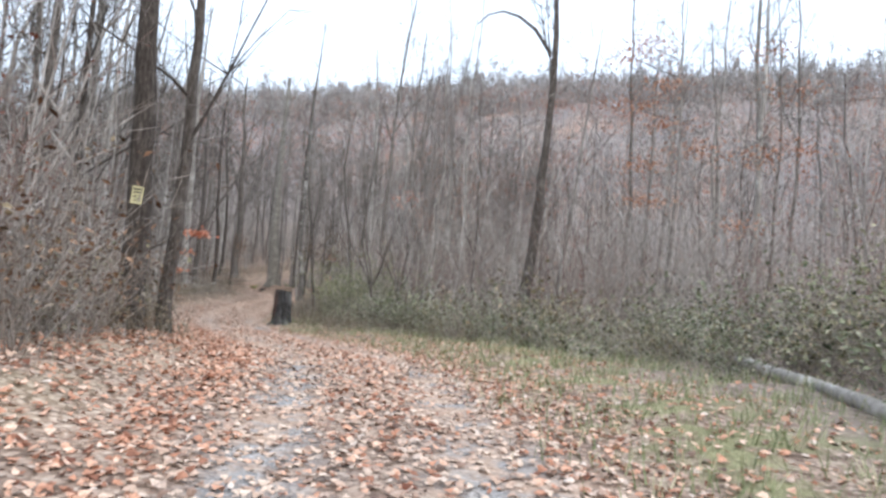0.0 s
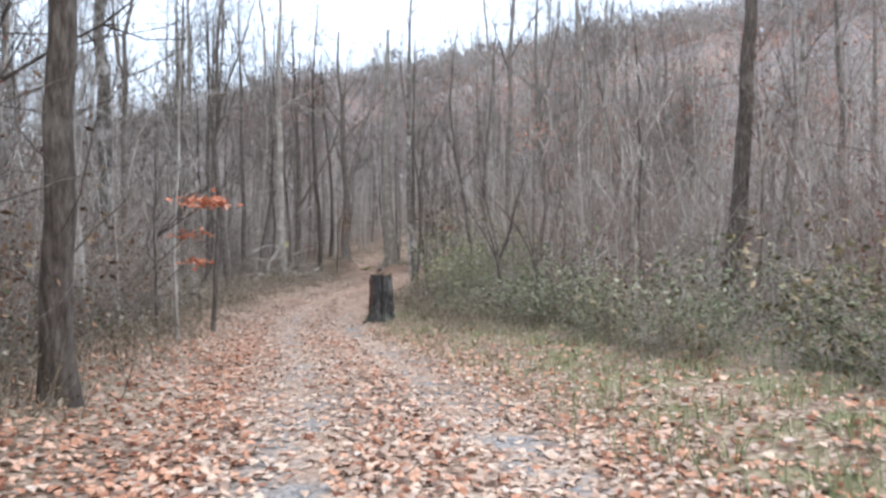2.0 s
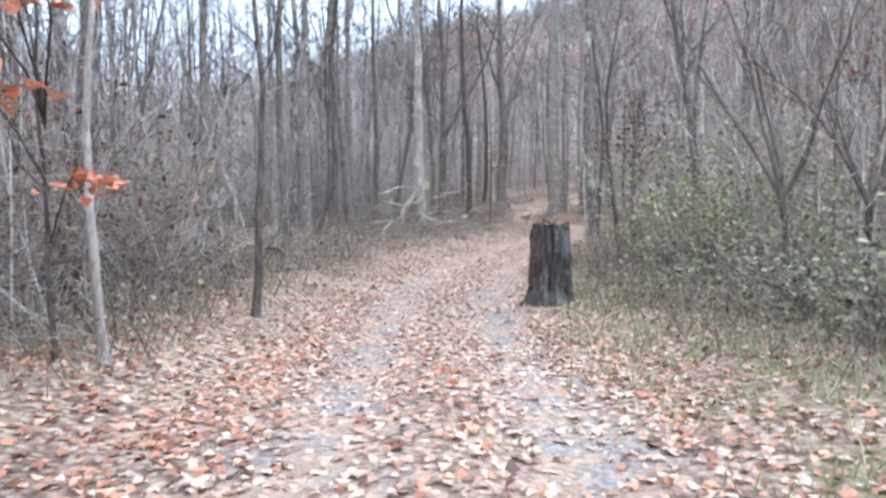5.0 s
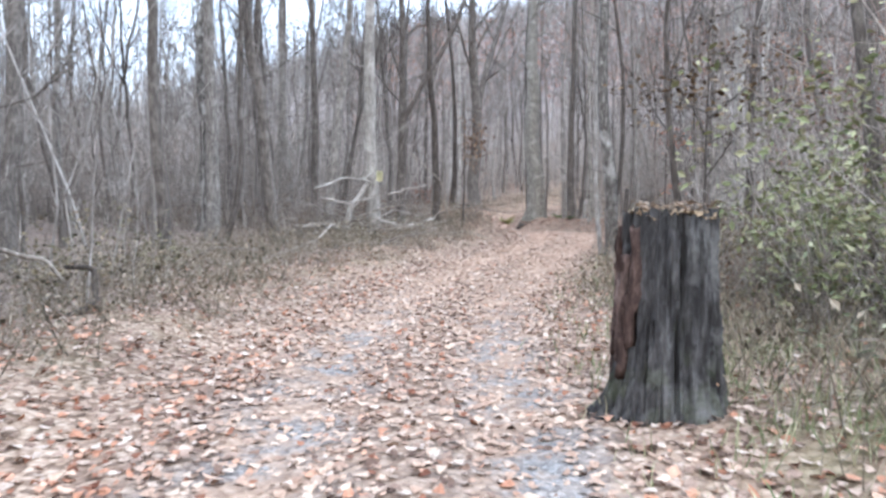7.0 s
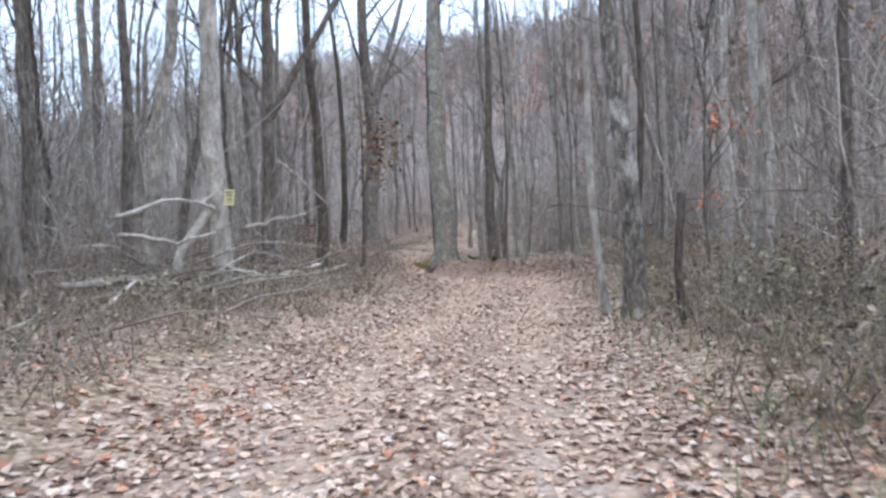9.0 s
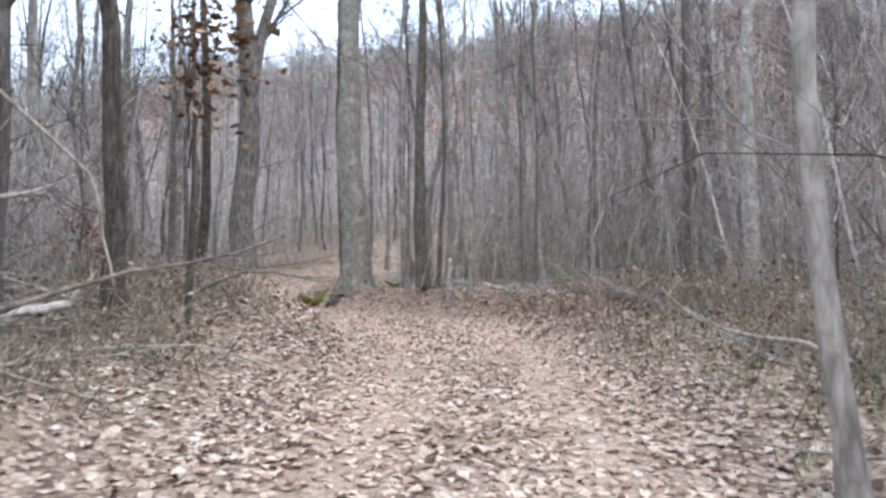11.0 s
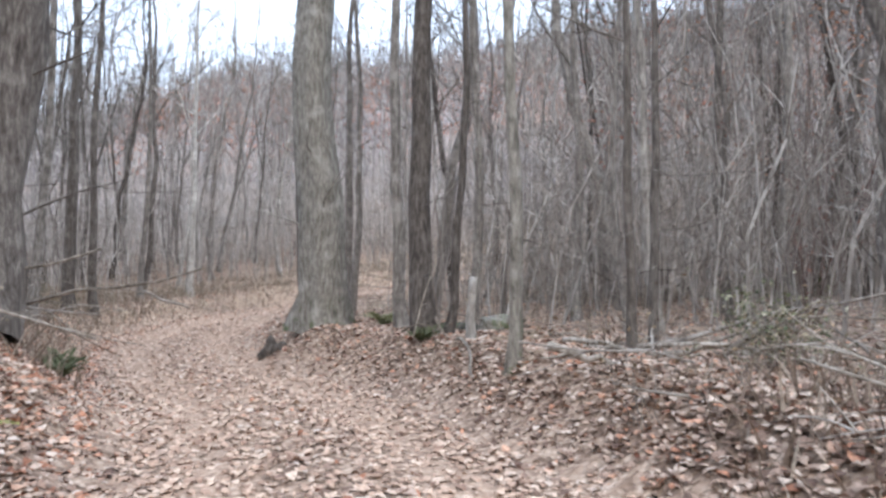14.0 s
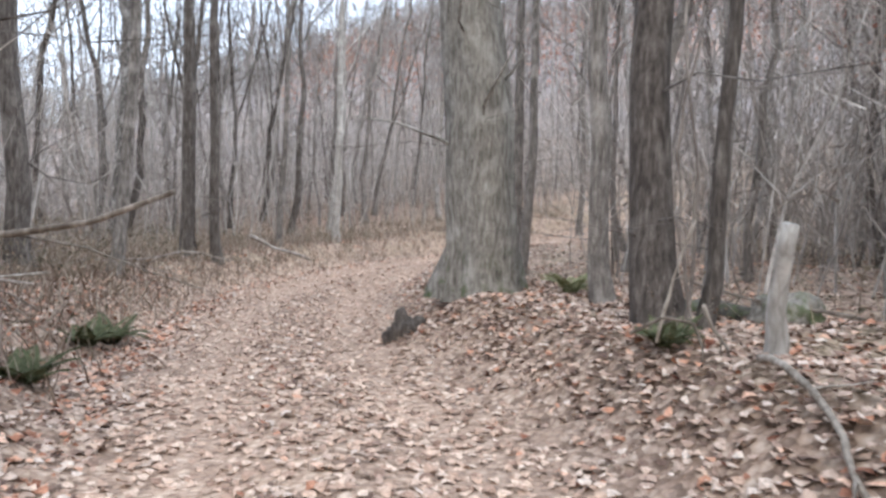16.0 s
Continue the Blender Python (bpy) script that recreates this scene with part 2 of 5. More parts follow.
    out = mixed(n, l, wild.outputs["Fac"], out, mixed(n, l, 1.0, out, patch.outputs[0], "MULTIPLY"))
    crumb = noise_tex(n, l, tc.outputs["Object"], 38, 5)
    pale = ramp(n, [(0.32, (0.3, 0.205, 0.15)), (0.6, (0.52, 0.38, 0.285))])
    l.new(crumb.outputs[0], pale.inputs[0])
    out = mixed(n, l, calc(n, l, "MULTIPLY", calc(n, l, "SUBTRACT", trod.outputs["Fac"], calc(n, l, "MULTIPLY", att.outputs["Fac"], cover.outputs[0])), 0.55), out, pale.outputs[0])
    lift = mixed(n, l, trod.outputs["Fac"], (1.0, 1.0, 1.0), (1.06, 1.06, 1.05))
    out = mixed(n, l, 1.0, out, lift, "MULTIPLY")
    l.new(out, b.inputs["Base Color"])
    bump(n, l, cells.outputs["Distance"], b, 0.8, 0.03)
    return m


GROUND = ground_mat()


def plain_mat(name, col, vary=0.25, scale=20, rough=0.8):
    m, n, l, b = node_mat(name, rough, 0.2)
    tc = n.new("ShaderNodeTexCoord")
    no = noise_tex(n, l, tc.outputs["Object"], scale, 5)
    r = ramp(n, [(0.3, tuple(c * (1 - vary) for c in col)), (0.7, tuple(min(1, c * (1 + vary)) for c in col))])
    l.new(no.outputs[0], r.inputs[0])
    l.new(r.outputs[0], b.inputs["Base Color"])
    bump(n, l, no.outputs[0], b, 0.4, 0.01)
    return m


SIGN_YELLOW = plain_mat("faded_yellow_plastic", (0.7, 0.65, 0.36), 0.15, 9, 0.5)
SIGN_INK = plain_mat("faded_black_print", (0.12, 0.11, 0.08), 0.2, 30)
CUTWOOD = plain_mat("weathered_cut_wood", (0.36, 0.27, 0.17), 0.4, 26)


# ---- the lie of the land ----
TRACK = [(24.0, -34.0, 1.6), (19.0, -20.0, 1.3), (14.5, -8.0, 1.05), (12.2, -2.0, 0.95), (10.51, 2.6, 0.9),
         (9.11, 6.67, 0.93), (7.67, 10.27, 0.95), (6.2, 13.29, 0.88), (4.81, 15.42, 0.72), (2.4, 18.5, 0.5),
         (-0.24, 21.92, 0.28), (-2.64, 24.74, 0.05), (-5.13, 28.04, -0.05), (-7.38, 31.62, -0.05), (-8.98, 35.0, 0.02),
         (-10.3, 39.0, 0.15), (-11.29, 42.46, 0.22), (-12.6, 46.3, 0.33), (-13.66, 48.5, 0.38), (-15.04, 50.5, 0.36),
         (-17.5, 53.1, 0.3), (-20.6, 55.6, 0.2), (-23.4, 58.2, 0.15), (-25.8, 61.0, 0.2), (-27.5, 64.5, 0.36),
         (-28.3, 69.0, 0.6), (-27.5, 76.0, 0.9), (-24.0, 86.0, 1.5), (-17.0, 100.0, 3.0)]


def smooth_line(points, per=12):
    """A smooth dense line through points (Catmull-Rom)."""
    p = np.array(points, float)
    p = np.vstack([2 * p[0] - p[1], p, 2 * p[-1] - p[-2]])
    u = np.linspace(0, 1, per, endpoint=False)[:, None]
    out = []
    for a, b, c, d in zip(p, p[1:], p[2:], p[3:]):
        out.append(0.5 * (2 * b + (c - a) * u + (2 * a - 5 * b + 4 * c - d) * u**2 + (3 * b - a - 3 * c + d) * u**3))
    return np.vstack(out + [p[-2:-1]])


LINE = smooth_line(TRACK)
WAYS = np.gradient(LINE[:, :2], axis=0)
WAYS /= np.linalg.norm(WAYS, axis=1)[:, None]
RIDGE_AZ = [-180, -120, -60, -12, 0, 10, 20, 30, 40, 50, 60, 90, 130, 180]
RIDGE_EL = [9, 12, 17, 19.2, 18.8, 18.6, 17.2, 15.8, 14.2, 11.0, 8.0, 6.0, 7, 9]


def step(a, b, x):
    u = np.clip((x - a) / (b - a), 0, 1)
    return u * u * (3 - 2 * u)


def waves(x, y, size):
    """Smooth unevenness between about -1 and 1."""
    k = 2 * np.pi / size
    return (np.sin(k * (x + 0.31 * y) + 1.3) * np.sin(k * (0.83 * y - 0.4 * x) + 0.7) + 0.6 * np.sin(k * 1.9 * (0.6 * x - y) + 2.1)
            + 0.5 * np.sin(k * 2.7 * (x + 0.2 * y) + 4.0) * np.sin(k * 2.3 * y + 0.4)) / 2.1


def lay(x, y):
    """Height of the ground, distance across the track (right of it is +) and along it, for arrays of x and y."""
    x, y = np.atleast_1d(np.asarray(x, float)), np.atleast_1d(np.asarray(y, float))
    z, across, along = np.empty(len(x)), np.empty(len(x)), np.empty(len(x))
    for n in range(0, len(x), 4000):
        px, py = x[n:n + 4000], y[n:n + 4000]
        dx, dy = px[:, None] - LINE[None, :, 0], py[:, None] - LINE[None, :, 1]
        d2 = dx * dx + dy * dy
        i = d2.argmin(1)
        r = np.arange(len(px))
        side = dx[r, i] * WAYS[i, 1] - dy[r, i] * WAYS[i, 0]
        d = np.sqrt(d2[r, i]) * np.where(side >= 0, 1, -1)
        weight = 1 / (d2 + 0.3 + 0.02 * d2[r, i][:, None]) ** 2
        base = (weight * LINE[None, :, 2]).sum(1) / weight.sum(1)
        a = np.abs(d)
        left = d < 0
        late = step(43, 50, py)                     # the cut bank of the last bend
        bank = np.where(left, 0.28 + 0.35 * late, 0.22 + 0.42 * late)
        wide = np.where(left, 2.0, 1.6 - 0.15 * late)
        h = base + bank * step(wide, wide + 1.6 - 0.5 * late, a) + np.where(left, 0.35, 0.3) * step(3.5, 14, a) + 0.7 * step(12, 45, a)
        h += 0.4 * step(43, 47, py) * (1 - step(51, 54.5, py)) * step(1.5, 2.3, a) * (1 - 0.5 * step(4, 8, a)) * left
        h += 0.1 * np.exp(-((px + 3.0) ** 2 + (py - 28.2) ** 2) / 1.3)
        h += 0.34 * np.exp(-((px + 19.95) ** 2 + (py - 57.35) ** 2) / 0.4)
        rut = np.exp(-((a - 0.82) / 0.3) ** 2)
        h += -0.05 * rut + 0.03 * np.exp(-(a / 0.45) ** 2) + (0.012 + 0.09 * step(1.6, 4.5, a)) * waves(px, py, 3.7) + 0.3 * step(6, 25, a) * waves(px, py, 17)
        # the valley's hillside
        rx, ry = px + 5, py - 30
        r0 = np.hypot(rx, ry)
        az = np.degrees(np.arctan2(-rx, ry))
        top = 275 * np.tan(np.radians(np.interp(az, RIDGE_AZ, RIDGE_EL))) - 14
        u = np.clip((r0 - 48) / (275 - 48), 0, 1)
        hill = top * (0.25 * u + 0.75 * u * u * (3 - 2 * u)) * (1 - 0.35 * step(275, 700, r0))
        h += hill + step(60, 140, r0) * (3.0 * waves(px, py, 67) + 2.0 * waves(px + 13, py - 7, 29))
        z[n:n + 4000], across[n:n + 4000], along[n:n + 4000] = h, d, i
    return z, across, along


def ground_z(x, y):
    return float(lay([x], [y])[0][0])


# ---- mesh helpers ----
class Soup:
    """Collects tubes and leaves as arrays of corners, quads and triangles."""

    def __init__(self):
        self.v, self.q, self.t, self.n = [], [], [], 0

    def tube(self, pts, rad, sides=3, cap=False, ridge=None):
        pts, rad = np.asarray(pts, float), np.asarray(rad, float)
        way = np.gradient(pts, axis=0)
        way /= np.linalg.norm(way, axis=1)[:, None] + 1e-9
        ref = np.array([1.0, 0, 0]) if abs(way[:, 0]).max() < 0.8 else np.array([0, 1.0, 0.1])
        a = np.cross(way, ref)
        a /= np.linalg.norm(a, axis=1)[:, None] + 1e-9
        b = np.cross(way, a)
        ang = np.arange(sides) * 2 * np.pi / sides
        r = rad[:, None] * (np.ones((len(pts), sides)) if ridge is None else ridge)
        ring = pts[:, None] + r[..., None] * (np.cos(ang)[None, :, None] * a[:, None] + np.sin(ang)[None, :, None] * b[:, None])
        base = self.n
        self.v.append(ring.reshape(-1, 3))
        k = np.arange(len(pts) - 1)[:, None] * sides + base
        i = np.arange(sides)[None]
        j = (i + 1) % sides
        self.q.append(np.stack([k + i, k + j, k + sides + j, k + sides + i], -1).reshape(-1, 4))
        self.n += len(pts) * sides
        if cap:
            for at, row in ((0, 0), (len(pts) - 1, len(pts) - 1)):
                self.v.append(pts[at][None])
                c = base + row * sides
                fan = np.stack([np.full(sides, self.n), c + np.arange(sides), c + (np.arange(sides) + 1) % sides], -1)
                self.t.append(fan if row else fan[:, ::-1])
                self.n += 1
        return self

    def add(self, v, q):
        self.v.append(v)
        (self.q if q.shape[1] == 4 else self.t).append(q + self.n)
        self.n += len(v)
        return self

    def spike(self, a, b, r, g):
        """A twig too fine to be round: one tapered sliver."""
        side = np.cross(b - a, g.normal(0, 1, 3))
        side *= r / (np.linalg.norm(side) + 1e-9)
        return self.add(np.array([a - side, a + side, b]), np.array([(0, 1, 2)]))

    def arrays(self):
        v = np.vstack(self.v)
        return v, [np.vstack(g) for g in (self.q, self.t) if g]

    def mesh(self, name, material, smooth=True):
        return mesh_of(name, *self.arrays(), material, smooth)


def mesh_of(name, v, groups, material, smooth=False):
    me = bpy.data.meshes.new(name)
    me.vertices.add(len(v))
    me.vertices.foreach_set("co", np.asarray(v, np.float32).ravel())
    loops = np.concatenate([g.ravel() for g in groups]).astype(np.int32)
    sizes = np.concatenate([np.full(len(g), g.shape[1]) for g in groups])
    me.loops.add(len(loops))
    me.loops.foreach_set("vertex_index", loops)
    me.polygons.add(len(sizes))
    me.polygons.foreach_set("loop_start", np.r_[0, np.cumsum(sizes)[:-1]].astype(np.int32))
    me.polygons.foreach_set("use_smooth", np.full(len(sizes), smooth))
    me.update(calc_edges=True)
    me.materials.append(material)
    return me


def part(name, mesh, parent, label=""):
    ob = new(name, mesh)
    ob.parent = parent
    return tagged(ob, label) if label else ob


def thing(name, x, y, z, label, category, group=""):
    ob = new(name)
    ob.empty_display_size = 0.2
    ob.location = (x, y, z)
    return tagged(ob, label, category, group)


def turns(yaw, ax, ay):
    """Rotation matrices: lean about x and y, then turn about z."""
    cy, sy, ca, sa, cb, sb = np.cos(yaw), np.sin(yaw), np.cos(ax), np.sin(ax), np.cos(ay), np.sin(ay)
    one, nil = np.ones_like(cy), np.zeros_like(cy)
    rz = np.stack([np.stack([cy, -sy, nil], -1), np.stack([sy, cy, nil], -1), np.stack([nil, nil, one], -1)], -2)
    rx = np.stack([np.stack([one, nil, nil], -1), np.stack([nil, ca, -sa], -1), np.stack([nil, sa, ca], -1)], -2)
    ry = np.stack([np.stack([cb, nil, sb], -1), np.stack([nil, one, nil], -1), np.stack([-sb, nil, cb], -1)], -2)
    return rz @ rx @ ry


def scatter(templates, places, gen, size, lean):
    """Arrays of many turned, leaning and scaled copies of some small shapes."""
    vs, groups, count = [], {}, 0
    pick = gen.integers(0, len(templates), len(places))
    for k, (v, gs) in enumerate(templates):
        p = places[pick == k]
        if not len(p):
            continue
        m = turns(gen.uniform(0, 2 * np.pi, len(p)), gen.normal(0, lean, len(p)), gen.normal(0, lean, len(p)))
        s = gen.uniform(*size, len(p))
        w = np.einsum("nij,vj->nvi", m, v) * s[:, None, None] + p[:, None]
        vs.append(w.reshape(-1, 3))
        for g in gs:
            off = count + np.arange(len(p))[:, None, None] * len(v)
            groups.setdefault(g.shape[1], []).append((g[None] + off).reshape(-1, g.shape[1]))
        count += len(p) * len(v)
    return np.vstack(vs), [np.vstack(g) for g in groups.values()]


gen = np.random.default_rng(11)


def bent(start, way, length, n, gen, wob=0.12, lift=0.0):
    """A wandering line of n points."""
    way = np.asarray(way, float) / np.linalg.norm(way)
    pts, p = [np.asarray(start, float)], np.asarray(start, float)
    for _ in range(n - 1):
        way = way + gen.normal(0, wob, 3) + (0, 0, lift)
        way /= np.linalg.norm(way)
        p = p + way * length / (n - 1)
        pts.append(p)
    return np.array(pts)


# ---- ground: one sheet out to the horizon ----
def spread(lo, hi, fine, far):
    mid = np.arange(lo, hi + fine / 2, fine)
    out, d = [], fine
    edge = 0.0
    while edge < far:
        d *= 1.22
        edge += d
        out.append(edge)
    out = np.array(out)
    return np.concatenate([lo - out[::-1], mid, hi + out])


gx, gy = spread(-40, 24, 0.36, 3000), spread(-8, 80, 0.36, 3000)
mx, my = np.meshgrid(gx, gy)
gz, across, along = lay(mx.ravel(), my.ravel())
cols = len(gx)
cell = (np.arange(len(gy) - 1)[:, None] * cols + np.arange(cols - 1)[None]).ravel()
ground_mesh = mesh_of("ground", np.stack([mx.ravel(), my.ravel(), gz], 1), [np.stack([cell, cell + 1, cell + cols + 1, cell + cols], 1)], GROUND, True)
rut = np.exp(-((np.abs(across) - 0.85) / 0.42) ** 2)
early = 1 - step(28, 38, my.ravel())
gravel = ground_mesh.attributes.new("gravel", "FLOAT", "POINT")
gravel.data.foreach_set("value", (rut * (0.06 + 0.94 * early)).astype(np.float32))
verge = step(1.5, 2.4, across) * (1 - step(6.5, 10, across)) * (1 - step(24, 34, my.ravel()))
turf = ground_mesh.attributes.new("turf", "FLOAT", "POINT")
turf.data.foreach_set("value", (0.85 * verge + 0.25 * step(2, 3, np.abs(across)) * (1 - step(5, 8, np.abs(across)))).astype(np.float32))
trodden = ground_mesh.attributes.new("trodden", "FLOAT", "POINT")
trodden.data.foreach_set("value", ((0.3 + 0.7 * np.exp(-((np.abs(across) - 0.85) / 0.38) ** 2)) * (1 - step(1.5, 2.2, np.abs(across)))).astype(np.float32))
# mask for the painted haze tone: grows with distance from the valley's middle
haze_mask = ground_mesh.attributes.new("hill", "FLOAT", "POINT")
haze_mask.data.foreach_set("value", step(55, 110, np.hypot(mx.ravel() + 5, my.ravel() - 30)).astype(np.float32))
open_floor = step(44, 50, my.ravel()) * (1 - np.where(across > 0, step(13, 24, across), step(6, 11, -across)))
wild = ground_mesh.attributes.new("wild", "FLOAT", "POINT")
wild.data.foreach_set("value", (np.clip(0.8 * step(3.0, 5.5, np.abs(across)) * (1 - 0.8 * open_floor), 0, 1)).astype(np.float32))
tagged(new("ground", ground_mesh), "forest floor and two-rut track under fallen leaves", "ground", kind="structure")


# ---- trees ----
def tree_meshes(gen, h, r, lean=(0, 0), first=0.4, limbs=9, sides=10, bark=None, wob=0.02, reach=1.0, crook=0.0, fork=0.0, stubs=9, flute=0.0):
    """A trunk with a flared foot, perhaps forked, and a bare crown of limbs, branches and fine twigs."""
    n = 18
    u = np.linspace(0, 1, n) ** 1.15
    drift = np.cumsum(gen.normal(0, wob, (n, 2)), 0) * h / n * 2
    drift -= drift[0]
    bow = gen.normal(0, 0.012 * h, 2)[None] * np.sin(np.pi * u * gen.uniform(0.9, 1.7))[:, None]
    sway = crook * np.sin(u * np.pi * 1.6 + gen.uniform(0, 2))
    sway -= sway[0]
    pts = np.stack([lean[0] * h * u + drift[:, 0] + bow[:, 0] + sway, lean[1] * h * u + drift[:, 1] + bow[:, 1] + 0.5 * sway, h * u], 1)
    rad = r * (1 - 0.8 * u ** 0.9) + 0.22 * r * np.exp(-u * h / 0.2)
    ridge = 1 + gen.normal(0, 0.05, (1, sides)) + gen.normal(0, 0.045, (n, sides))
    ridge[0] += gen.uniform(0, 0.2, sides)
    if flute:
        th = np.arange(sides) * 2 * np.pi / sides
        ridge = ridge + flute * (np.abs(np.cos(1.5 * th + 0.4))[None] - 0.6) * (1 + 0.5 * np.exp(-u * h / 0.7))[:, None]
    trunk = Soup().tube(pts, rad, sides, ridge=ridge)
    crown = Soup()
    leaders = [(pts, rad, u, first, limbs)]
    if fork:
        at = np.array([np.interp(fork, u, pts[:, c]) for c in range(3)])
        yaw = gen.uniform(0, 2 * np.pi)
        line = bent(at - (0, 0, 0.15), (0.42 * np.cos(yaw), 0.42 * np.sin(yaw), 1), h * (0.92 - fork), 8, gen, 0.09, 0.05)
        r2 = np.interp(fork, u, rad) * 0.72 * np.linspace(1, 0.22, 8)
        trunk.tube(line, r2, max(5, sides - 3))
        leaders.append((line, r2, np.linspace(0, 1, 8), 0.12, max(4, limbs // 2)))
    for line0, rad0, u0, lo, count in leaders:
        for k in range(count):
            f = lo + (0.97 - lo) * (k + gen.uniform(0.1, 0.9)) / count
            at = np.array([np.interp(f, u0, line0[:, c]) for c in range(3)])
            rr = np.interp(f, u0, rad0)
            yaw = gen.uniform(0, 2 * np.pi)
            length = h * gen.uniform(0.12, 0.32) * (1.25 - f) * reach + 0.5
            line = bent(at, (np.cos(yaw), np.sin(yaw), gen.uniform(0.5, 2.0)), length, 6, gen, 0.2, 0.07)
            lr = max(0.011, rr * gen.uniform(0.26, 0.5))
            crown.tube(line, lr * np.linspace(1, 0.25, 6), 3)
            for _ in range(5):
                s = line[gen.integers(1, 6)]
                w = (line[-1] - line[0]) * 0.8 + gen.normal(0, 0.5, 3) * length
                sub = bent(s, w, length * gen.uniform(0.28, 0.55), 3, gen, 0.24, 0.08)
                crown.tube(sub, lr * 0.36 * np.linspace(1, 0.35, 3) + 0.002, 3)
                for _ in range(8):
                    a = sub[gen.integers(0, 3)]
                    crown.spike(a, a + (sub[-1] - sub[0]) * gen.uniform(0.3, 0.9) + gen.normal(0, 0.16, 3) * length, max(0.005, lr * 0.16), gen)
    for _ in range(stubs):
        # dead twigs low on the trunk
        f = gen.uniform(0.05, first)
        at = np.array([np.interp(f, u, pts[:, c]) for c in range(3)])
        yaw = gen.uniform(0, 2 * np.pi)
        line = bent(at, (np.cos(yaw), np.sin(yaw), gen.uniform(-0.1, 0.9)), gen.uniform(0.5, 2.2), 4, gen, 0.25, 0.0)
        crown.tube(line, max(0.007, r * 0.07) * np.linspace(1, 0.3, 4), 3)
        for _ in range(3):
            a = line[gen.integers(1, 4)]
            crown.spike(a, a + (line[-1] - line[0]) * gen.uniform(0.2, 0.5) + gen.normal(0, 0.18, 3), 0.005, gen)
    return trunk.mesh("trunk", bark), crown.mesh("crown", bark)


def tree(x, y, dia, h, label, bark, group="woodland trees", sink=0.08, name="tree", seed=None, **more):
    g = np.random.default_rng(seed if seed is not None else int(abs(x * 131 + y * 977) * 10))
    ob = thing(name, x, y, ground_z(x, y) - sink, label, "tree", group)
    trunk, crown = tree_meshes(g, h, dia / 2, bark=bark, **more)
    part("trunk", trunk, ob)
    part("crown", crown, ob)
    return ob


KEPT = []          # where the known trees stand


def known(x, y, dia, h, label, bark, **more):
    KEPT.append((x, y))
    return tree(x, y, dia, h, label, bark, **more)


# along the clearing
oak = known(6.45, 28.5, 0.46, 17, "tall straight dark oak leaning over the thicket", BARK_DARK, lean=(0.05, 0.0), first=0.5, limbs=8)
part("limb", Soup().tube([(0.5, 0, 10.6), (0.3, -0.1, 10.9), (-0.1, -0.3, 11.45), (-0.7, -0.6, 11.85), (-1.3, -0.75, 12.0), (-1.85, -0.8, 11.85), (-2.2, -0.8, 11.5)], 0.085 * np.linspace(1, 0.3, 7), 6).mesh("limb", BARK_DARK), oak)
for x, y, dia, h in [(-2.4, 38.2, 0.3, 19), (-1.3, 44.8, 0.26, 20), (-0.9, 46.0, 0.2, 19), (0.1, 45.2, 0.24, 20), (10.0, 44.4, 0.34, 20), (12.8, 47.3, 0.26, 20), (14.4, 42.2, 0.26, 19), (15.8, 38.0, 0.42, 19), (18.8, 45.5, 0.3, 20)]:
    known(x, y, dia, h, "tall grey bare tree rising above the ridge line", BARK_GREY, first=0.45, limbs=11, crook=0.15, wob=0.03)
known(7.5, 29.9, 0.2, 12, "slender leaning bare tree behind the thicket", BARK_GREY, lean=(0.1, 0), first=0.3)
known(13.2, 33.5, 0.24, 13, "thin bare tree with dry orange leaves below", BARK_GREY, first=0.35)
known(14.3, 28.2, 0.3, 14, "pale smooth bare tree at the clearing's edge", BARK_PALE, first=0.4)
known(10.9, 42.0, 0.3, 15, "grey bare tree far behind the clearing", BARK_GREY)
known(11.9, 38.0, 0.2, 13, "thin grey bare tree behind the clearing", BARK_GREY)
known(2.15, 12.9, 0.46, 16, "dark rough-barked tree with a yellow notice", BARK_DARK, first=0.35, limbs=12)
known(1.6, 14.6, 0.3, 14, "dark bare tree beside the notice tree", BARK_DARK, first=0.25, limbs=12)
known(-0.6, 13.2, 0.26, 13, "dark bare tree in the thicket", BARK_DARK, first=0.2, limbs=13)
known(-1.5, 15.4, 0.2, 12, "dark bare tree in the thicket", BARK_DARK, first=0.2, limbs=13)
known(-4.8, 16.8, 0.24, 13, "grey bare tree in the thicket", BARK_GREY, first=0.25, limbs=12)
known(-3.7, 18.9, 0.2, 11, "pale lichen-covered slim tree in the thicket", BARK_PALE, first=0.3)
known(-3.3, 20.7, 0.1, 6, "pale slender sapling in the thicket", BARK_PALE, first=0.4, limbs=7)
known(-5.55, 24.0, 0.13, 8, "dark slim sapling at the track's edge", BARK_DARK, first=0.3, limbs=8)
# along the straight
known(-14.5, 31.8, 0.3, 14, "grey bare tree above the bramble bank", BARK_GREY)
known(-18.1, 35.6, 0.4, 16, "thick grey bare tree in the open wood", BARK_GREY)
known(-16.6, 32.9, 0.2, 13, "slim grey bare tree in the open wood", BARK_GREY)
known(-20.4, 39.1, 0.32, 16, "tall grey bare tree in the open wood", BARK_DARK, first=0.5)
known(-19.3, 40.6, 0.3, 16, "tall dark bare tree in the open wood", BARK_DARK, first=0.5)
known(-22.2, 42.2, 0.34, 17, "tall grey bare tree in the open wood", BARK_GREY, first=0.5)
known(-25.9, 45.0, 0.4, 17, "thick grey bare tree in the open wood", BARK_GREY, first=0.45)
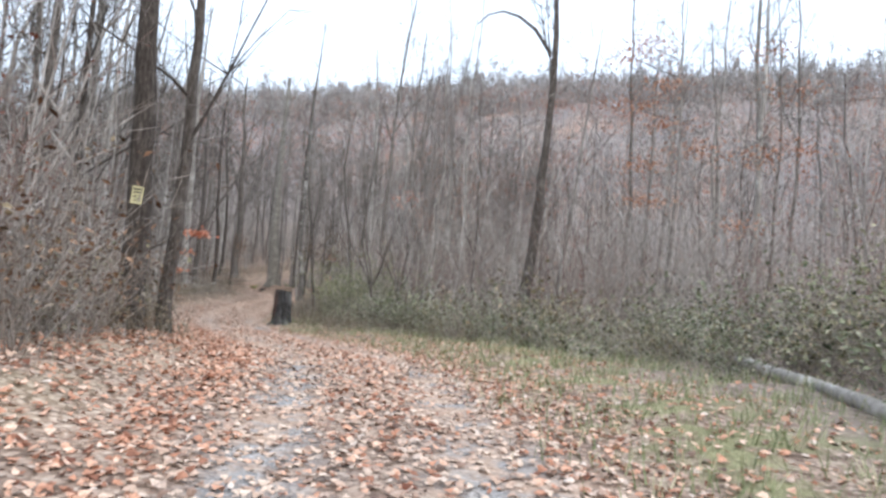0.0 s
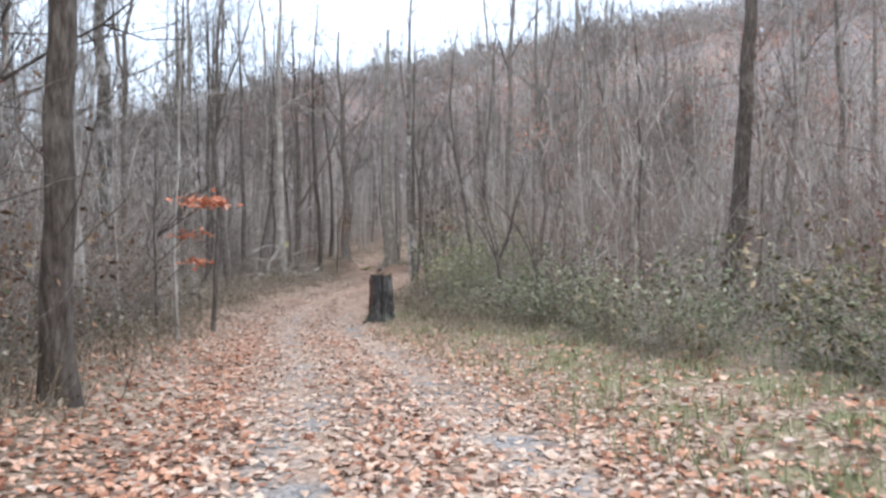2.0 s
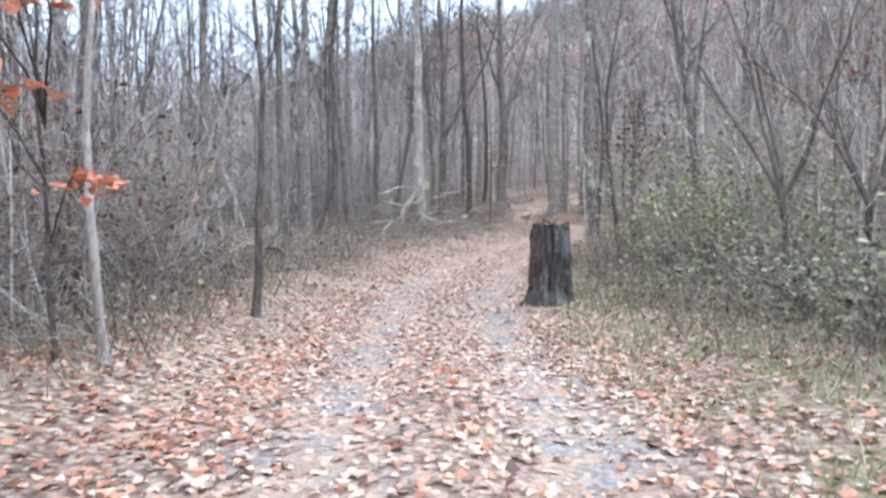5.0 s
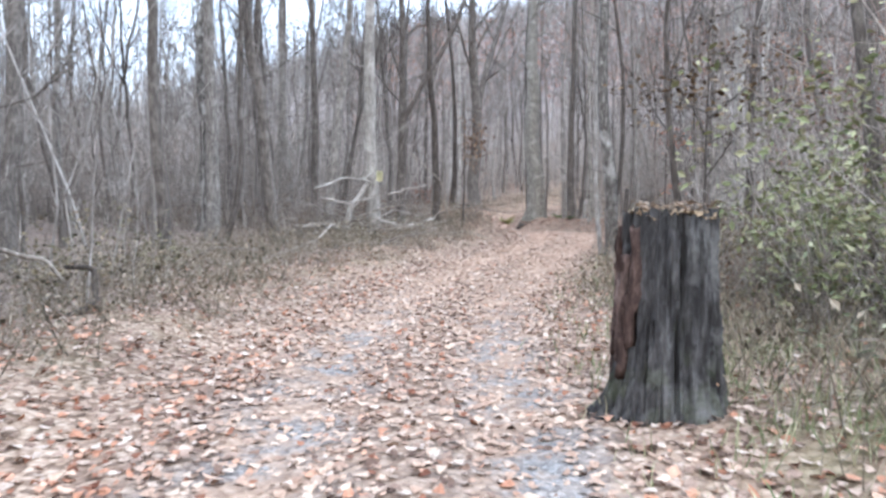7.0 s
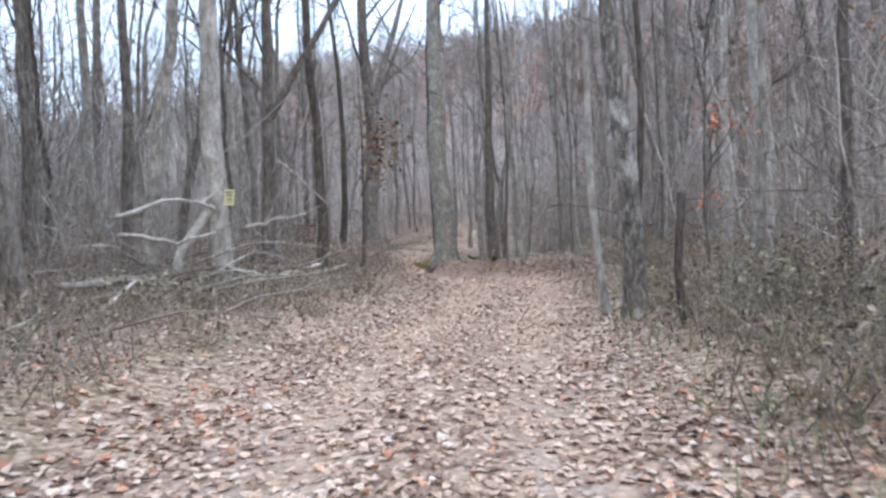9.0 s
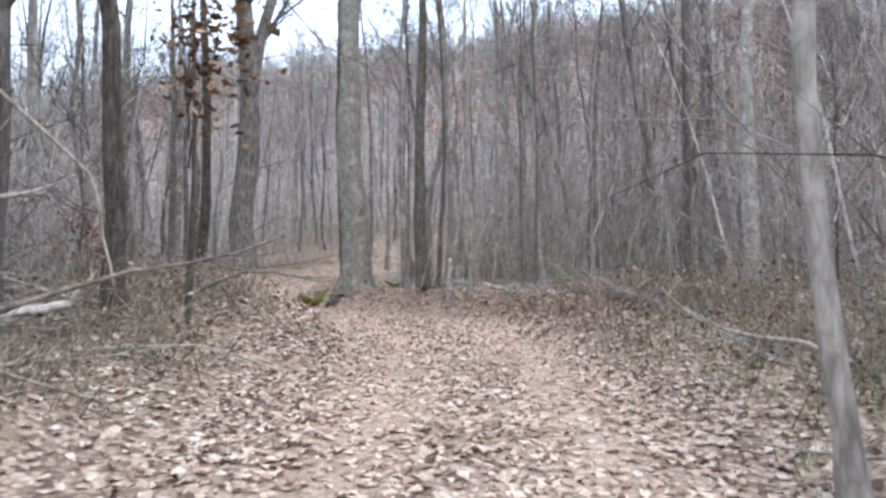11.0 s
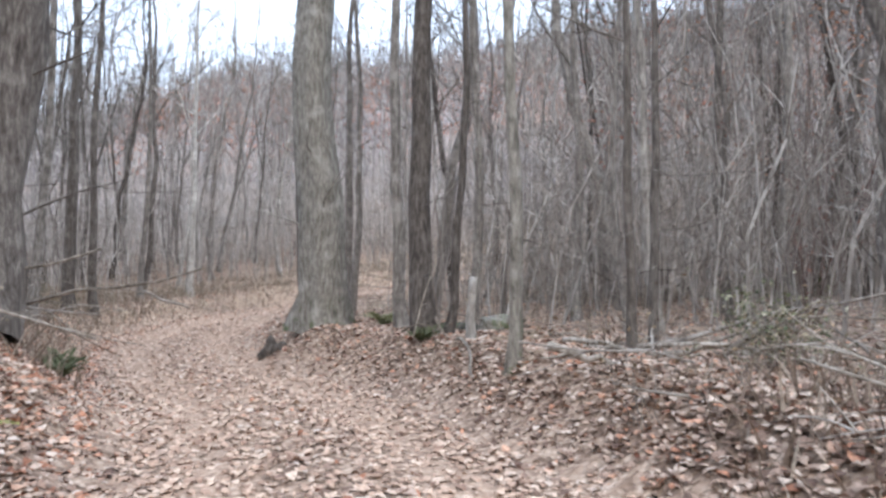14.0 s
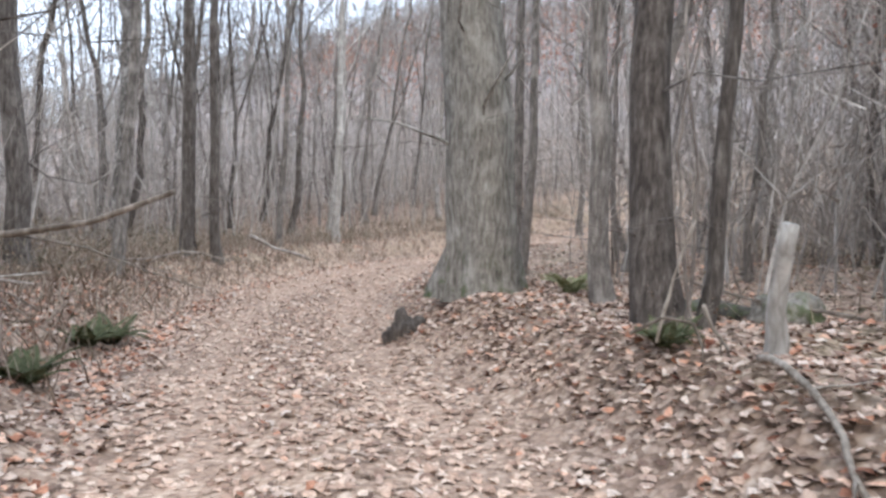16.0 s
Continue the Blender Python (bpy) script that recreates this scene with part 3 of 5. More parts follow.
known(-16.15, 40.28, 0.46, 18, "pale smooth tree with a yellow notice", BARK_PALE, first=0.5, limbs=8, sides=14)
known(-17.6, 43.2, 0.36, 15, "dark forked tree behind the brush pile", BARK_DARK, first=0.25, limbs=8, reach=1.3, fork=0.28)
known(-16.95, 44.6, 0.3, 16, "dark crooked tree behind the brush pile", BARK_DARK, crook=0.22, first=0.5)
known(-19.5, 51.0, 0.62, 16, "gnarled dark tree with crooked limbs", BARK_DARK, first=0.3, limbs=11, reach=1.6, wob=0.05, fork=0.3)
known(-27.0, 55.7, 0.4, 17, "dark straight tree above the track's bend", BARK_DARK, first=0.45)
known(-21.4, 51.9, 0.28, 15, "dark slim tree beside the brush heap", BARK_DARK, first=0.45)
known(-4.9, 35.1, 0.16, 7, "crooked low tree hung with brown leaves", BARK_DARK, first=0.35, limbs=10, reach=1.6, crook=0.1)
known(-2.2, 33.0, 0.2, 10, "dark bent bare tree in the thicket", BARK_DARK, crook=0.3)
known(-8.33, 40.43, 0.33, 17, "mottled pale and dark barked tree by the track", BARK_MOTTLED, first=0.55, limbs=8, sides=14)
known(-8.5, 40.4, 0.13, 13, "thin dark stem against the mottled tree", BARK_DARK, first=0.4, limbs=6, wob=0.01)
known(-8.95, 41.2, 0.14, 12, "slim pale tree beside the mottled tree", BARK_PALE, first=0.4)
known(-6.8, 43.8, 0.22, 13, "grey bare tree in the open wood", BARK_GREY)
known(-5.5, 42.3, 0.22, 13, "dark bare tree leaning in the wood", BARK_DARK, lean=(0.04, 0))
known(-6.8, 46.3, 0.46, 17, "thick pale tree in the wood", BARK_PALE, first=0.5)
# the last bend
known(-17.0, 56.55, 0.4, 17, "dark trunk with a creeper on the bank", BARK_DARK, first=0.5, limbs=7, sides=14)
known(-16.72, 56.7, 0.14, 14, "thin dark stem beside the creeper tree", BARK_DARK, first=0.4, crook=0.08)
known(-20.4, 58.95, 0.98, 19, "huge fluted pale trunk with a mossy foot by the bend", BARK_MOSSY, first=0.5, limbs=9, sides=30, flute=0.3)
known(-20.95, 59.2, 0.22, 15, "slim dark tree close to the huge trunk", BARK_DARK, first=0.5)
known(-18.4, 58.6, 0.26, 15, "grey bare tree behind the bank", BARK_GREY)
known(-14.7, 53.45, 0.145, 12, "slim grey-green tree on the leafy bank", BARK_MOSSY, first=0.5, limbs=7)
known(-13.5, 56.7, 0.18, 13, "slim grey tree behind the bank", BARK_GREY)
known(-13.6, 54.5, 0.12, 10, "thin grey tree by the branch pile", BARK_GREY, first=0.3)
known(-13.45, 55.2, 0.13, 10, "thin brown tree by the branch pile", BARK_DARK, first=0.4)
known(-14.0, 57.3, 0.11, 9, "thin bare tree behind the bank", BARK_GREY)
known(-12.6, 62.4, 0.24, 14, "grey bare tree in the deep wood", BARK_GREY)
known(-11.5, 63.9, 0.28, 15, "grey bare tree in the deep wood", BARK_GREY)
known(-9.7, 54.4, 0.28, 14, "dark bare tree behind the branch pile", BARK_DARK)
known(-9.7, 51.9, 0.12, 9, "thin brown tree behind the branch pile", BARK_DARK)
known(-8.1, 57.0, 0.44, 16, "thick pale tree in the deep wood", BARK_PALE, first=0.5)
known(-23.8, 66.2, 0.3, 16, "dark bare tree beyond the bend", BARK_DARK)
known(-21.4, 61.9, 0.2, 14, "slim grey tree beyond the bend", BARK_GREY)
known(-26.2, 56.8, 0.24, 14, "slim grey tree beyond the ferns", BARK_GREY)
known(-29.3, 60.3, 0.34, 16, "dark double tree beyond the bend", BARK_DARK)
known(-29.0, 60.9, 0.26, 15, "dark double tree beyond the bend", BARK_DARK)
known(-31.2, 64.7, 0.22, 14, "slim grey tree beyond the bend", BARK_GREY)
known(-31.6, 67.6, 0.26, 15, "slim grey tree beyond the bend", BARK_PALE)
known(-28.0, 79.0, 0.3, 16, "grey bare tree where the track vanishes", BARK_GREY)

# the rest of the near wood: a few grown kinds, set about at random
KINDS = []
for k, (h, dia, bark, first, fork) in enumerate([(17, 0.34, BARK_GREY, 0.36, 0.5), (15, 0.24, BARK_GREY, 0.3, 0.0), (14, 0.18, BARK_DARK, 0.28, 0.4), (16, 0.28, BARK_DARK, 0.36, 0.0),
                                                 (12, 0.13, BARK_GREY, 0.24, 0.0), (13, 0.2, BARK_PALE, 0.36, 0.55), (11, 0.11, BARK_DARK, 0.2, 0.3), (18, 0.4, BARK_MOTTLED, 0.4, 0.0),
                                                 (13, 0.15, BARK_GREY, 0.22, 0.35), (10, 0.1, BARK_GREY, 0.18, 0.0), (15, 0.22, BARK_DARK, 0.3, 0.3), (12, 0.16, BARK_GREY, 0.3, 0.0)]):
    g = np.random.default_rng(500 + k)
    KINDS.append(tree_meshes(g, h, dia / 2, bark=bark, first=first, limbs=9, sides=8, wob=0.05, crook=g.uniform(0.05, 0.3), lean=tuple(g.normal(0, 0.03, 2)), fork=fork, reach=1.15))
WORDS = ["tall grey forked bare tree in the wood", "grey bare forest tree", "slim dark forked bare tree in the wood", "dark straight bare tree in the wood",
         "thin grey understorey tree", "pale smooth forked tree in the wood", "thin dark understorey tree", "big mottled bare tree in the wood",
         "thin grey forked understorey tree", "spindly grey bare young tree", "dark forked bare tree in the wood", "slim grey bare tree in the wood"]
DEEP_BARKS = [BARK_GREY, BARK_DARK, BARK_PALE, BARK_MOTTLED]
spots, tries, wood = list(KEPT), 0, []
while len(wood) < 440 and tries < 30000:
    tries += 1
    late = len(wood) > 290
    if len(wood) <= 180:
        x, y = gen.uniform(-66, 48), gen.uniform(-6, 104)
    else:
        x, y = (gen.uniform(-46, 2), gen.uniform(56, 92)) if late else (gen.uniform(-34, 4), gen.uniform(10, 48))
    z, d, _ = (float(v[0]) for v in lay([x], [y]))
    if len(wood) > 180 and not late and d > -5.8:
        continue
    if abs(d) > 46 or (-5.8 < d < 5.2) or (d > 0 and y < 27 and d < 15) or gen.uniform() < step(10, 60, abs(d)) * 0.6:
        continue
    if d > 0 and 27 <= y < 47 and d < 8.5:
        continue
    if d < 0 and y < 30 and abs(d) < 7 and gen.uniform() < 0.5:
        continue
    if min((x - a) ** 2 + (y - b) ** 2 for a, b in spots) < 1.4 ** 2:
        continue
    spots.append((x, y))
    k = int(gen.choice(len(KINDS), p=[0.07, 0.1, 0.11, 0.08, 0.12, 0.06, 0.1, 0.03, 0.11, 0.1, 0.07, 0.05]))
    wood.append((abs(d), k, pose(x, y, z - 0.1, gen.normal(0, 2.2), gen.normal(0, 2.2), gen.uniform(0, 360))))
wood.sort(key=lambda w: w[0])
first_of = {}
for _, k, m in wood[:215]:
    if k not in first_of:
        ob = thing("tree", 0, 0, 0, WORDS[k], "tree", "woodland trees")
        part("trunk", KINDS[k][0], ob)
        part("crown", KINDS[k][1], ob)
        ob.matrix_basis = m
        first_of[k] = ob
    else:
        copy_thing(first_of[k], m)
deep = bmesh.new()
for _, k, m in wood[215:]:
    for me in KINDS[k]:
        start = len(deep.faces)
        deep.from_mesh(me)
        deep.verts.ensure_lookup_table()
        deep.faces.ensure_lookup_table()
        bmesh.ops.transform(deep, matrix=m, verts=deep.verts[len(deep.verts) - len(me.vertices):])
        slot = DEEP_BARKS.index(me.materials[0])
        for f in deep.faces[start:]:
            f.material_index = slot
deep_mesh = bpy.data.meshes.new("deep_wood")
deep.to_mesh(deep_mesh)
deep.free()
for bark in DEEP_BARKS:
    deep_mesh.materials.append(bark)
tagged(new("deep_wood", deep_mesh), "grey and brown bare trees deep in the wood", "trees", kind="stuff")


# far woods on the hillside and fine stems between the trees
def far_tree(g, h, r, twigs, sides, fat=0.17):
    """A slender trunk, a few limbs and a haze of fine twigs."""
    s = Soup()
    u = np.linspace(0, 1, 4)
    side = g.normal(0, 0.04, (4, 2)) * h * u[:, None]
    line = np.stack([side[:, 0], side[:, 1], h * u], 1)
    s.tube(line, r * (1 - 0.85 * u), sides)
    ends = []
    for _ in range(7):
        f = g.uniform(0.3, 0.9)
        yaw = g.uniform(0, 2 * np.pi)
        at = np.array([np.interp(f, u, line[:, c]) for c in range(3)])
        limb = bent(at, (np.cos(yaw), np.sin(yaw), g.uniform(0.4, 1.4)), h * g.uniform(0.2, 0.36) * (1.2 - f), 2, g, 0.15)
        if fat < 0.5:
            s.tube(limb, r * 0.36 * np.array([1, 0.45]), 3)
        else:
            rim = np.array([-np.sin(yaw), np.cos(yaw), 0.3]) * r * 0.4
            s.add(np.array([limb[0] - rim, limb[0] + rim, limb[1]]), np.array([(0, 1, 2)]))
        ends.append(limb)
    for k in range(twigs):
        limb = ends[k % 7]
        at = limb[0] + (limb[1] - limb[0]) * g.uniform(0.2, 1.0)
        w = (limb[1] - limb[0]) * 0.5 + g.normal(0, 0.07, 3) * h
        w[2] = abs(w[2])
        across_way = g.normal(0, 1, 3)
        across_way *= r * fat / np.linalg.norm(across_way)
        s.add(np.array([at - across_way, at + across_way, at + w]), np.array([(0, 1, 2)]))
    return s.arrays()


FAR = [far_tree(np.random.default_rng(70 + k), 15 + k % 3 * 2, 0.1 + 0.02 * (k % 4), 44, 3) for k in range(8)]


HAZY = [far_tree(np.random.default_rng(90 + k), 14 + k % 3 * 2, 0.1 + 0.015 * (k % 4), 52, 3, 0.75) for k in range(8)]


def ring_places(count, r0, r1, power=0.5):
    r = (gen.uniform(r0 ** (1 / power), r1 ** (1 / power), count)) ** power
    a = gen.uniform(0, 2 * np.pi, count)
    x, y = -8 + r * np.cos(a), 34 + r * np.sin(a)
    z, d, _ = lay(x, y)
    keep = np.abs(d) > 24
    return np.stack([x, y, z - 0.2], 1)[keep]


def ridge_crown(g):
    """A far-off bare crown, dense enough to close the skyline."""
    s = Soup()
    for _ in range(54):
        up = g.uniform(-1.5, 8.5)
        yaw, out = g.uniform(0, 2 * np.pi), g.uniform(0, 2.6) * (1 - (up / 11) ** 2)
        at = np.array([np.cos(yaw) * out, np.sin(yaw) * out, up])
        way = np.array([np.cos(yaw) * 0.4, np.sin(yaw) * 0.4, 1]) * g.uniform(1.2, 3.4) + g.normal(0, 0.4, 3)
        side = np.cross(way, g.normal(0, 1, 3))
        side *= g.uniform(0.06, 0.2) / np.linalg.norm(side)
        s.add(np.array([at - side, at + side, at + way]), np.array([(0, 1, 2)]))
    return s.arrays()


RIDGE = [ridge_crown(np.random.default_rng(700 + k)) for k in range(6)]
turn = np.radians(gen.uniform(-75, 105, 3600))
reach = gen.uniform(205, 292, 3600)
rx, ry = -5 - reach * np.sin(turn), 30 + reach * np.cos(turn)
v3, gs3 = scatter(RIDGE, np.stack([rx, ry, lay(rx, ry)[0]], 1), gen, (0.7, 1.25), 0.06)
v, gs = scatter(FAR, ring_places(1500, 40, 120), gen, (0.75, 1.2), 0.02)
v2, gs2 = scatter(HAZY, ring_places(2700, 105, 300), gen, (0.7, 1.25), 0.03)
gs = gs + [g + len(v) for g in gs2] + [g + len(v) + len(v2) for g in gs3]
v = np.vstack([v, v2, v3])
tagged(new("far_woods", mesh_of("far_woods", v, gs, BARK_HAZED)), "bare grey woods covering the hillside, haze tint in their colour", "woods", kind="stuff")


# leaves still hanging on the far slope
def rusty_spray(g):
    s = Soup()
    for _ in range(22):
        at = g.normal(0, 1, 3) * (1.5, 1.5, 1.0) + (0, 0, 5)
        a, c = g.normal(0, 0.15, 3), g.normal(0, 0.15, 3)
        s.add(np.array([at - a, at + c, at + a * 0.8 - c * 0.4]), np.array([(0, 1, 2)]))
    return s.arrays()


turn, reach = np.radians(gen.uniform(-45, 45, 3800)), gen.uniform(85, 210, 3800)
rx, ry = -14 - reach * np.sin(turn), 40 + reach * np.cos(turn)
cluster = waves(rx, ry, 43) + 0.4 * waves(rx, ry, 11) > -0.08
v, gs = scatter([rusty_spray(np.random.default_rng(720 + k)) for k in range(5)], np.stack([rx, ry, lay(rx, ry)[0] + gen.uniform(-2, 4, 3800)], 1)[cluster], gen, (0.7, 1.3), 0.2)
tagged(new("rusty_foliage", mesh_of("rusty_foliage", v, gs, leaf_mat("rusty_hanging_leaves", [(0.0, (0.3, 0.125, 0.085)), (0.6, (0.46, 0.22, 0.145)), (1.0, (0.6, 0.33, 0.21))]))), "rusty leaves still hanging on the far slope", "foliage", kind="stuff")


def along_track(count, lo, hi, i0=40, i1=330):
    """Places strewn beside the track, between two distances across it."""
    i = gen.integers(i0, min(i1, len(LINE) - 1), count)
    d = gen.uniform(lo, hi, count)
    x = LINE[i, 0] + d * WAYS[i, 1] + gen.uniform(-0.5, 0.5, count)
    y = LINE[i, 1] - d * WAYS[i, 0] + gen.uniform(-0.5, 0.5, count)
    z, dd, _ = lay(x, y)
    return x, y, z, dd


def pole(g, h, r):
    s = Soup()
    line = bent((0, 0, -0.1), (g.normal(0, 0.12), g.normal(0, 0.12), 1), h, 6, g, 0.15, 0.05)
    s.tube(line, r * np.linspace(1, 0.25, 6), 3)
    for _ in range(9):
        i = g.integers(1, 6)
        yaw = g.uniform(0, 2 * np.pi)
        tw = bent(line[i], (np.cos(yaw), np.sin(yaw), g.uniform(0.7, 2.6)), h * g.uniform(0.1, 0.28), 3, g, 0.25)
        s.spike(tw[0], tw[2], max(0.007, r * 0.5), g)
        s.spike(tw[1], tw[1] + (tw[2] - tw[1]) * 0.7 + g.normal(0, 0.1, 3) * h * 0.3, 0.006, g)
    return s.arrays()


POLES = [pole(np.random.default_rng(30 + k), 3.2 + k * 0.5, 0.012 + 0.0026 * (k % 9)) for k in range(13)]
x, y, z, d = along_track(5600, -30, 30, 20, 344)
far_x, far_y = np.r_[gen.uniform(-75, 45, 1900), gen.uniform(-50, 0, 1700)], np.r_[gen.uniform(-18, 110, 1900), gen.uniform(58, 96, 1700)]
far_z, far_d, _ = lay(far_x, far_y)
x, y, z, d = np.r_[x, far_x], np.r_[y, far_y], np.r_[z, far_z], np.r_[d, far_d]
n = len(x)
keep = (np.abs(d) > np.where((d < 0) & (y < 33), 4.2, 5.2)) & (np.abs(d) < 55) & ~((d > 0) & (y < 25) & (d < 11)) & ~((d > 0) & (y > 45) & (d < 7) & (gen.uniform(size=n) < 0.6)) & ~((d < 0) & (y > 30) & (y < 47) & (d > -8.5))
v, gs = scatter(POLES, np.stack([x, y, z], 1)[keep], gen, (0.6, 1.25), 0.06)
tagged(new("sapling_thicket", mesh_of("sapling_thicket", v, gs, bark_mat("sapling_bark", (0.17, 0.155, 0.143), (0.36, 0.337, 0.313), (0.56, 0.532, 0.5), 0.1, 8, island=True, vary=1.1))),
       "countless thin grey saplings between the trees", "saplings", kind="stuff")


# fine twiggy brushwood, a haze of branch tips between the saplings
def brush_tuft(g, h, n):
    s = Soup()
    for _ in range(n):
        yaw, out = g.uniform(0, 2 * np.pi), abs(g.normal(0, 0.22)) * h
        at = np.array([np.cos(yaw) * out, np.sin(yaw) * out, h * g.uniform(0.0, 0.75)])
        way = np.array([np.cos(yaw) * 0.5, np.sin(yaw) * 0.5, 1.0]) + g.normal(0, 0.45, 3)
        way *= h * g.uniform(0.15, 0.4) / np.linalg.norm(way)
        side = np.cross(way, g.normal(0, 1, 3))
        side *= 0.0055 * g.uniform(0.7, 1.6) / np.linalg.norm(side)
        s.add(np.array([at - side, at + side, at + way * 0.6 + g.normal(0, 0.03, 3) * h]), np.array([(0, 1, 2)]))
        s.add(np.array([at + way * 0.5 - side * 0.6, at + way * 0.5 + side * 0.6, at + way * 0.9 + g.normal(0, 0.07, 3) * h]), np.array([(0, 1, 2)]))
    return s.arrays()


TUFTS = [brush_tuft(np.random.default_rng(900 + k), 2.2 + 0.45 * (k % 4), 40) for k in range(8)]
BRUSH = bark_mat("brushwood_bark", (0.18, 0.157, 0.14), (0.36, 0.325, 0.292), (0.55, 0.508, 0.465), 0.2, 8, island=True, vary=1.1)
x, y, z, d = along_track(3600, -24, 24, 30, 335)
a = np.abs(d)
keep = (a > 4.0) & ~((d > 0) & (y < 27) & (d < 7.5)) & ~((d < 0) & (y > 23) & (a < 8) & (gen.uniform(size=len(x)) < 0.8)) & ~((y > 45) & (a < np.where((d < 0) & (y > 55), 4.5, 9)) & (gen.uniform(size=len(x)) < 0.75)) & (gen.uniform(size=len(x)) > 0.35 * step(8, 24, a))
v, gs = scatter(TUFTS, np.stack([x, y, z], 1)[keep], gen, (0.55, 1.2), 0.1)
x, y, z, d = along_track(1700, -26, 26, 60, 335)
a = np.abs(d)
keep = (a > 5.5) & ~((d > 0) & (y < 27) & (d < 10)) & ~((d < 0) & (y > 25) & (y < 47) & (a < 10)) & (gen.uniform(size=len(x)) > 0.3 * step(10, 26, a))
v1, gs1 = scatter(TUFTS, np.stack([x, y, z + 0.6], 1)[keep], gen, (1.2, 2.1), 0.12)
gs = gs + [g + len(v) for g in gs1]
v = np.vstack([v, v1])
pile = np.stack([gen.normal(-17.3, 0.9, 70), gen.normal(38.8, 2.6, 70)], 1)
pile = pile[lay(pile[:, 0], pile[:, 1])[1] < -3.6]
v2, gs2 = scatter(TUFTS, np.column_stack([pile, lay(pile[:, 0], pile[:, 1])[0]]), gen, (0.3, 0.55), 0.5)
gs = gs + [g + len(v) for g in gs2]
v = np.vstack([v, v2])
tagged(new("brushwood", mesh_of("brushwood", v, gs, BRUSH)), "haze of fine brown brushwood between the trees", "brushwood", kind="stuff")


# ---- leaves ----
def leaf_shape(g, curl, width=0.32, lobes=True):
    """A blade folded along its midrib and curled, 1 long."""
    k = np.array([0, 0.55, 1])
    w = width * np.array([0.25, 1.0, 0.2])
    mid = np.stack([k - 0.5, np.zeros(3), curl * (k - 0.5) ** 2 * 1.6], 1)
    up = np.abs(curl) * 0.5 + g.uniform(0.02, 0.22)
    left = mid + np.stack([np.zeros(3), w, up * w], 1)
    right = mid + np.stack([np.zeros(3), -w, up * w * g.uniform(0.2, 1.2)], 1)
    v = np.vstack([mid, left, right])
    q = [(i, i + 1, 4 + i, 3 + i) for i in range(2)] + [(i + 1, i, 6 + i, 7 + i) for i in range(2)]
    return v, [np.array(q)]


LEAVES = [leaf_shape(np.random.default_rng(k), c, w) for k, (c, w) in enumerate([(0.1, 0.3), (0.6, 0.34), (-0.5, 0.3), (0.9, 0.28), (-0.2, 0.38), (0.4, 0.42)])]
SMALL = [(np.array([(-0.5, 0, 0), (0, 0.26, 0.08), (0.5, 0, -0.05), (0, -0.26, 0.06)]), [np.array([(0, 1, 2), (0, 2, 3)][::1])]),
         (np.array([(-0.5, 0, 0), (0.1, 0.2, 0.1), (0.5, 0, 0.06), (0.1, -0.22, 0.1)]), [np.array([(0, 1, 2), (0, 2, 3)])])]


def flat_leaf(g, fold, curl, width):
    """A broad uneven leaf of five triangles, bent along and across."""
    x = np.array([-0.5, -0.2, 0.2, 0.5, 0.22, -0.18])
    y = width * np.array([0, 0.8, 1.0, 0, -0.9, -0.75]) * g.uniform(0.7, 1.25, 6)
    z = np.abs(y) * fold + curl * (x * x - 0.1) + g.normal(0, 0.03, 6)
    return np.stack([x, y, z], 1), [np.array([(0, 5, 1), (1, 5, 4), (1, 4, 2), (2, 4, 3)])]


BROAD = [flat_leaf(np.random.default_rng(60 + k), f, c, w) for k, (f, c, w) in enumerate([(0.2, 0.5, 0.32), (0.6, 0.3, 0.3), (0.1, -0.5, 0.36), (0.4, 0.9, 0.28), (-0.3, 0.4, 0.34), (0.8, 0.1, 0.4)])]
x, y, z, d = along_track(80000, -1.95, 1.95, 44)
in_rut = np.exp(-((np.abs(d) - 0.85) / 0.33) ** 2)
bare = in_rut * np.clip(0.29 + 1.1 * waves(x, y, 2.3), 0, 0.95) * (0.3 + 0.7 * (1 - step(28, 40, y)))
keep = (gen.uniform(size=len(x)) > bare) & (gen.uniform(size=len(x)) > 0.35 * step(50, 62, y))
worn = np.exp(-((np.abs(d) - 0.85) / 0.4) ** 2)
pale = gen.uniform(size=len(x)) < 0.25 + 0.65 * worn - 0.2 * step(1.4, 1.9, np.abs(d)) + 0.28 * step(30, 38, y)
v, gs = scatter(BROAD, np.stack([x, y, z + 0.012], 1)[keep & pale], gen, (0.05, 0.11), 0.13)
tagged(new("trodden_leaves", mesh_of("trodden_leaves", v, gs, TRACK_LITTER)), "pale tan crushed leaves on the wheel tracks", "fallen leaves", kind="stuff")
rest = keep & ~pale & (gen.uniform(size=len(x)) < 0.85)
crown_x, crown_y, crown_z, crown_d = x[rest], y[rest], z[rest], d[rest]
x, y, z, d = along_track(74000, -4.4, 4.4, 44)
edge = np.abs(d) + 0.35 * waves(x, y, 1.6)
keep = (edge > 1.45) & (gen.uniform(size=len(x)) > 0.35 * step(2.2, 3.4, d) * (1 - step(40, 46, y)))
x2, y2, z2, d2 = along_track(30000, -13, 13)
keep2 = (np.abs(d2) > 3.5) & (gen.uniform(size=len(x2)) > step(4, 9, np.abs(d2)) * (0.8 - 0.6 * step(43, 50, y2)))
x3, y3, z3, d3 = along_track(22000, -5.5, 5.5, 192, 272)
x4, y4, z4, d4 = along_track(13000, 5, 15, 196, 285)
x5, y5, z5, d5 = along_track(20000, -4.6, 4.6, 214, 262)
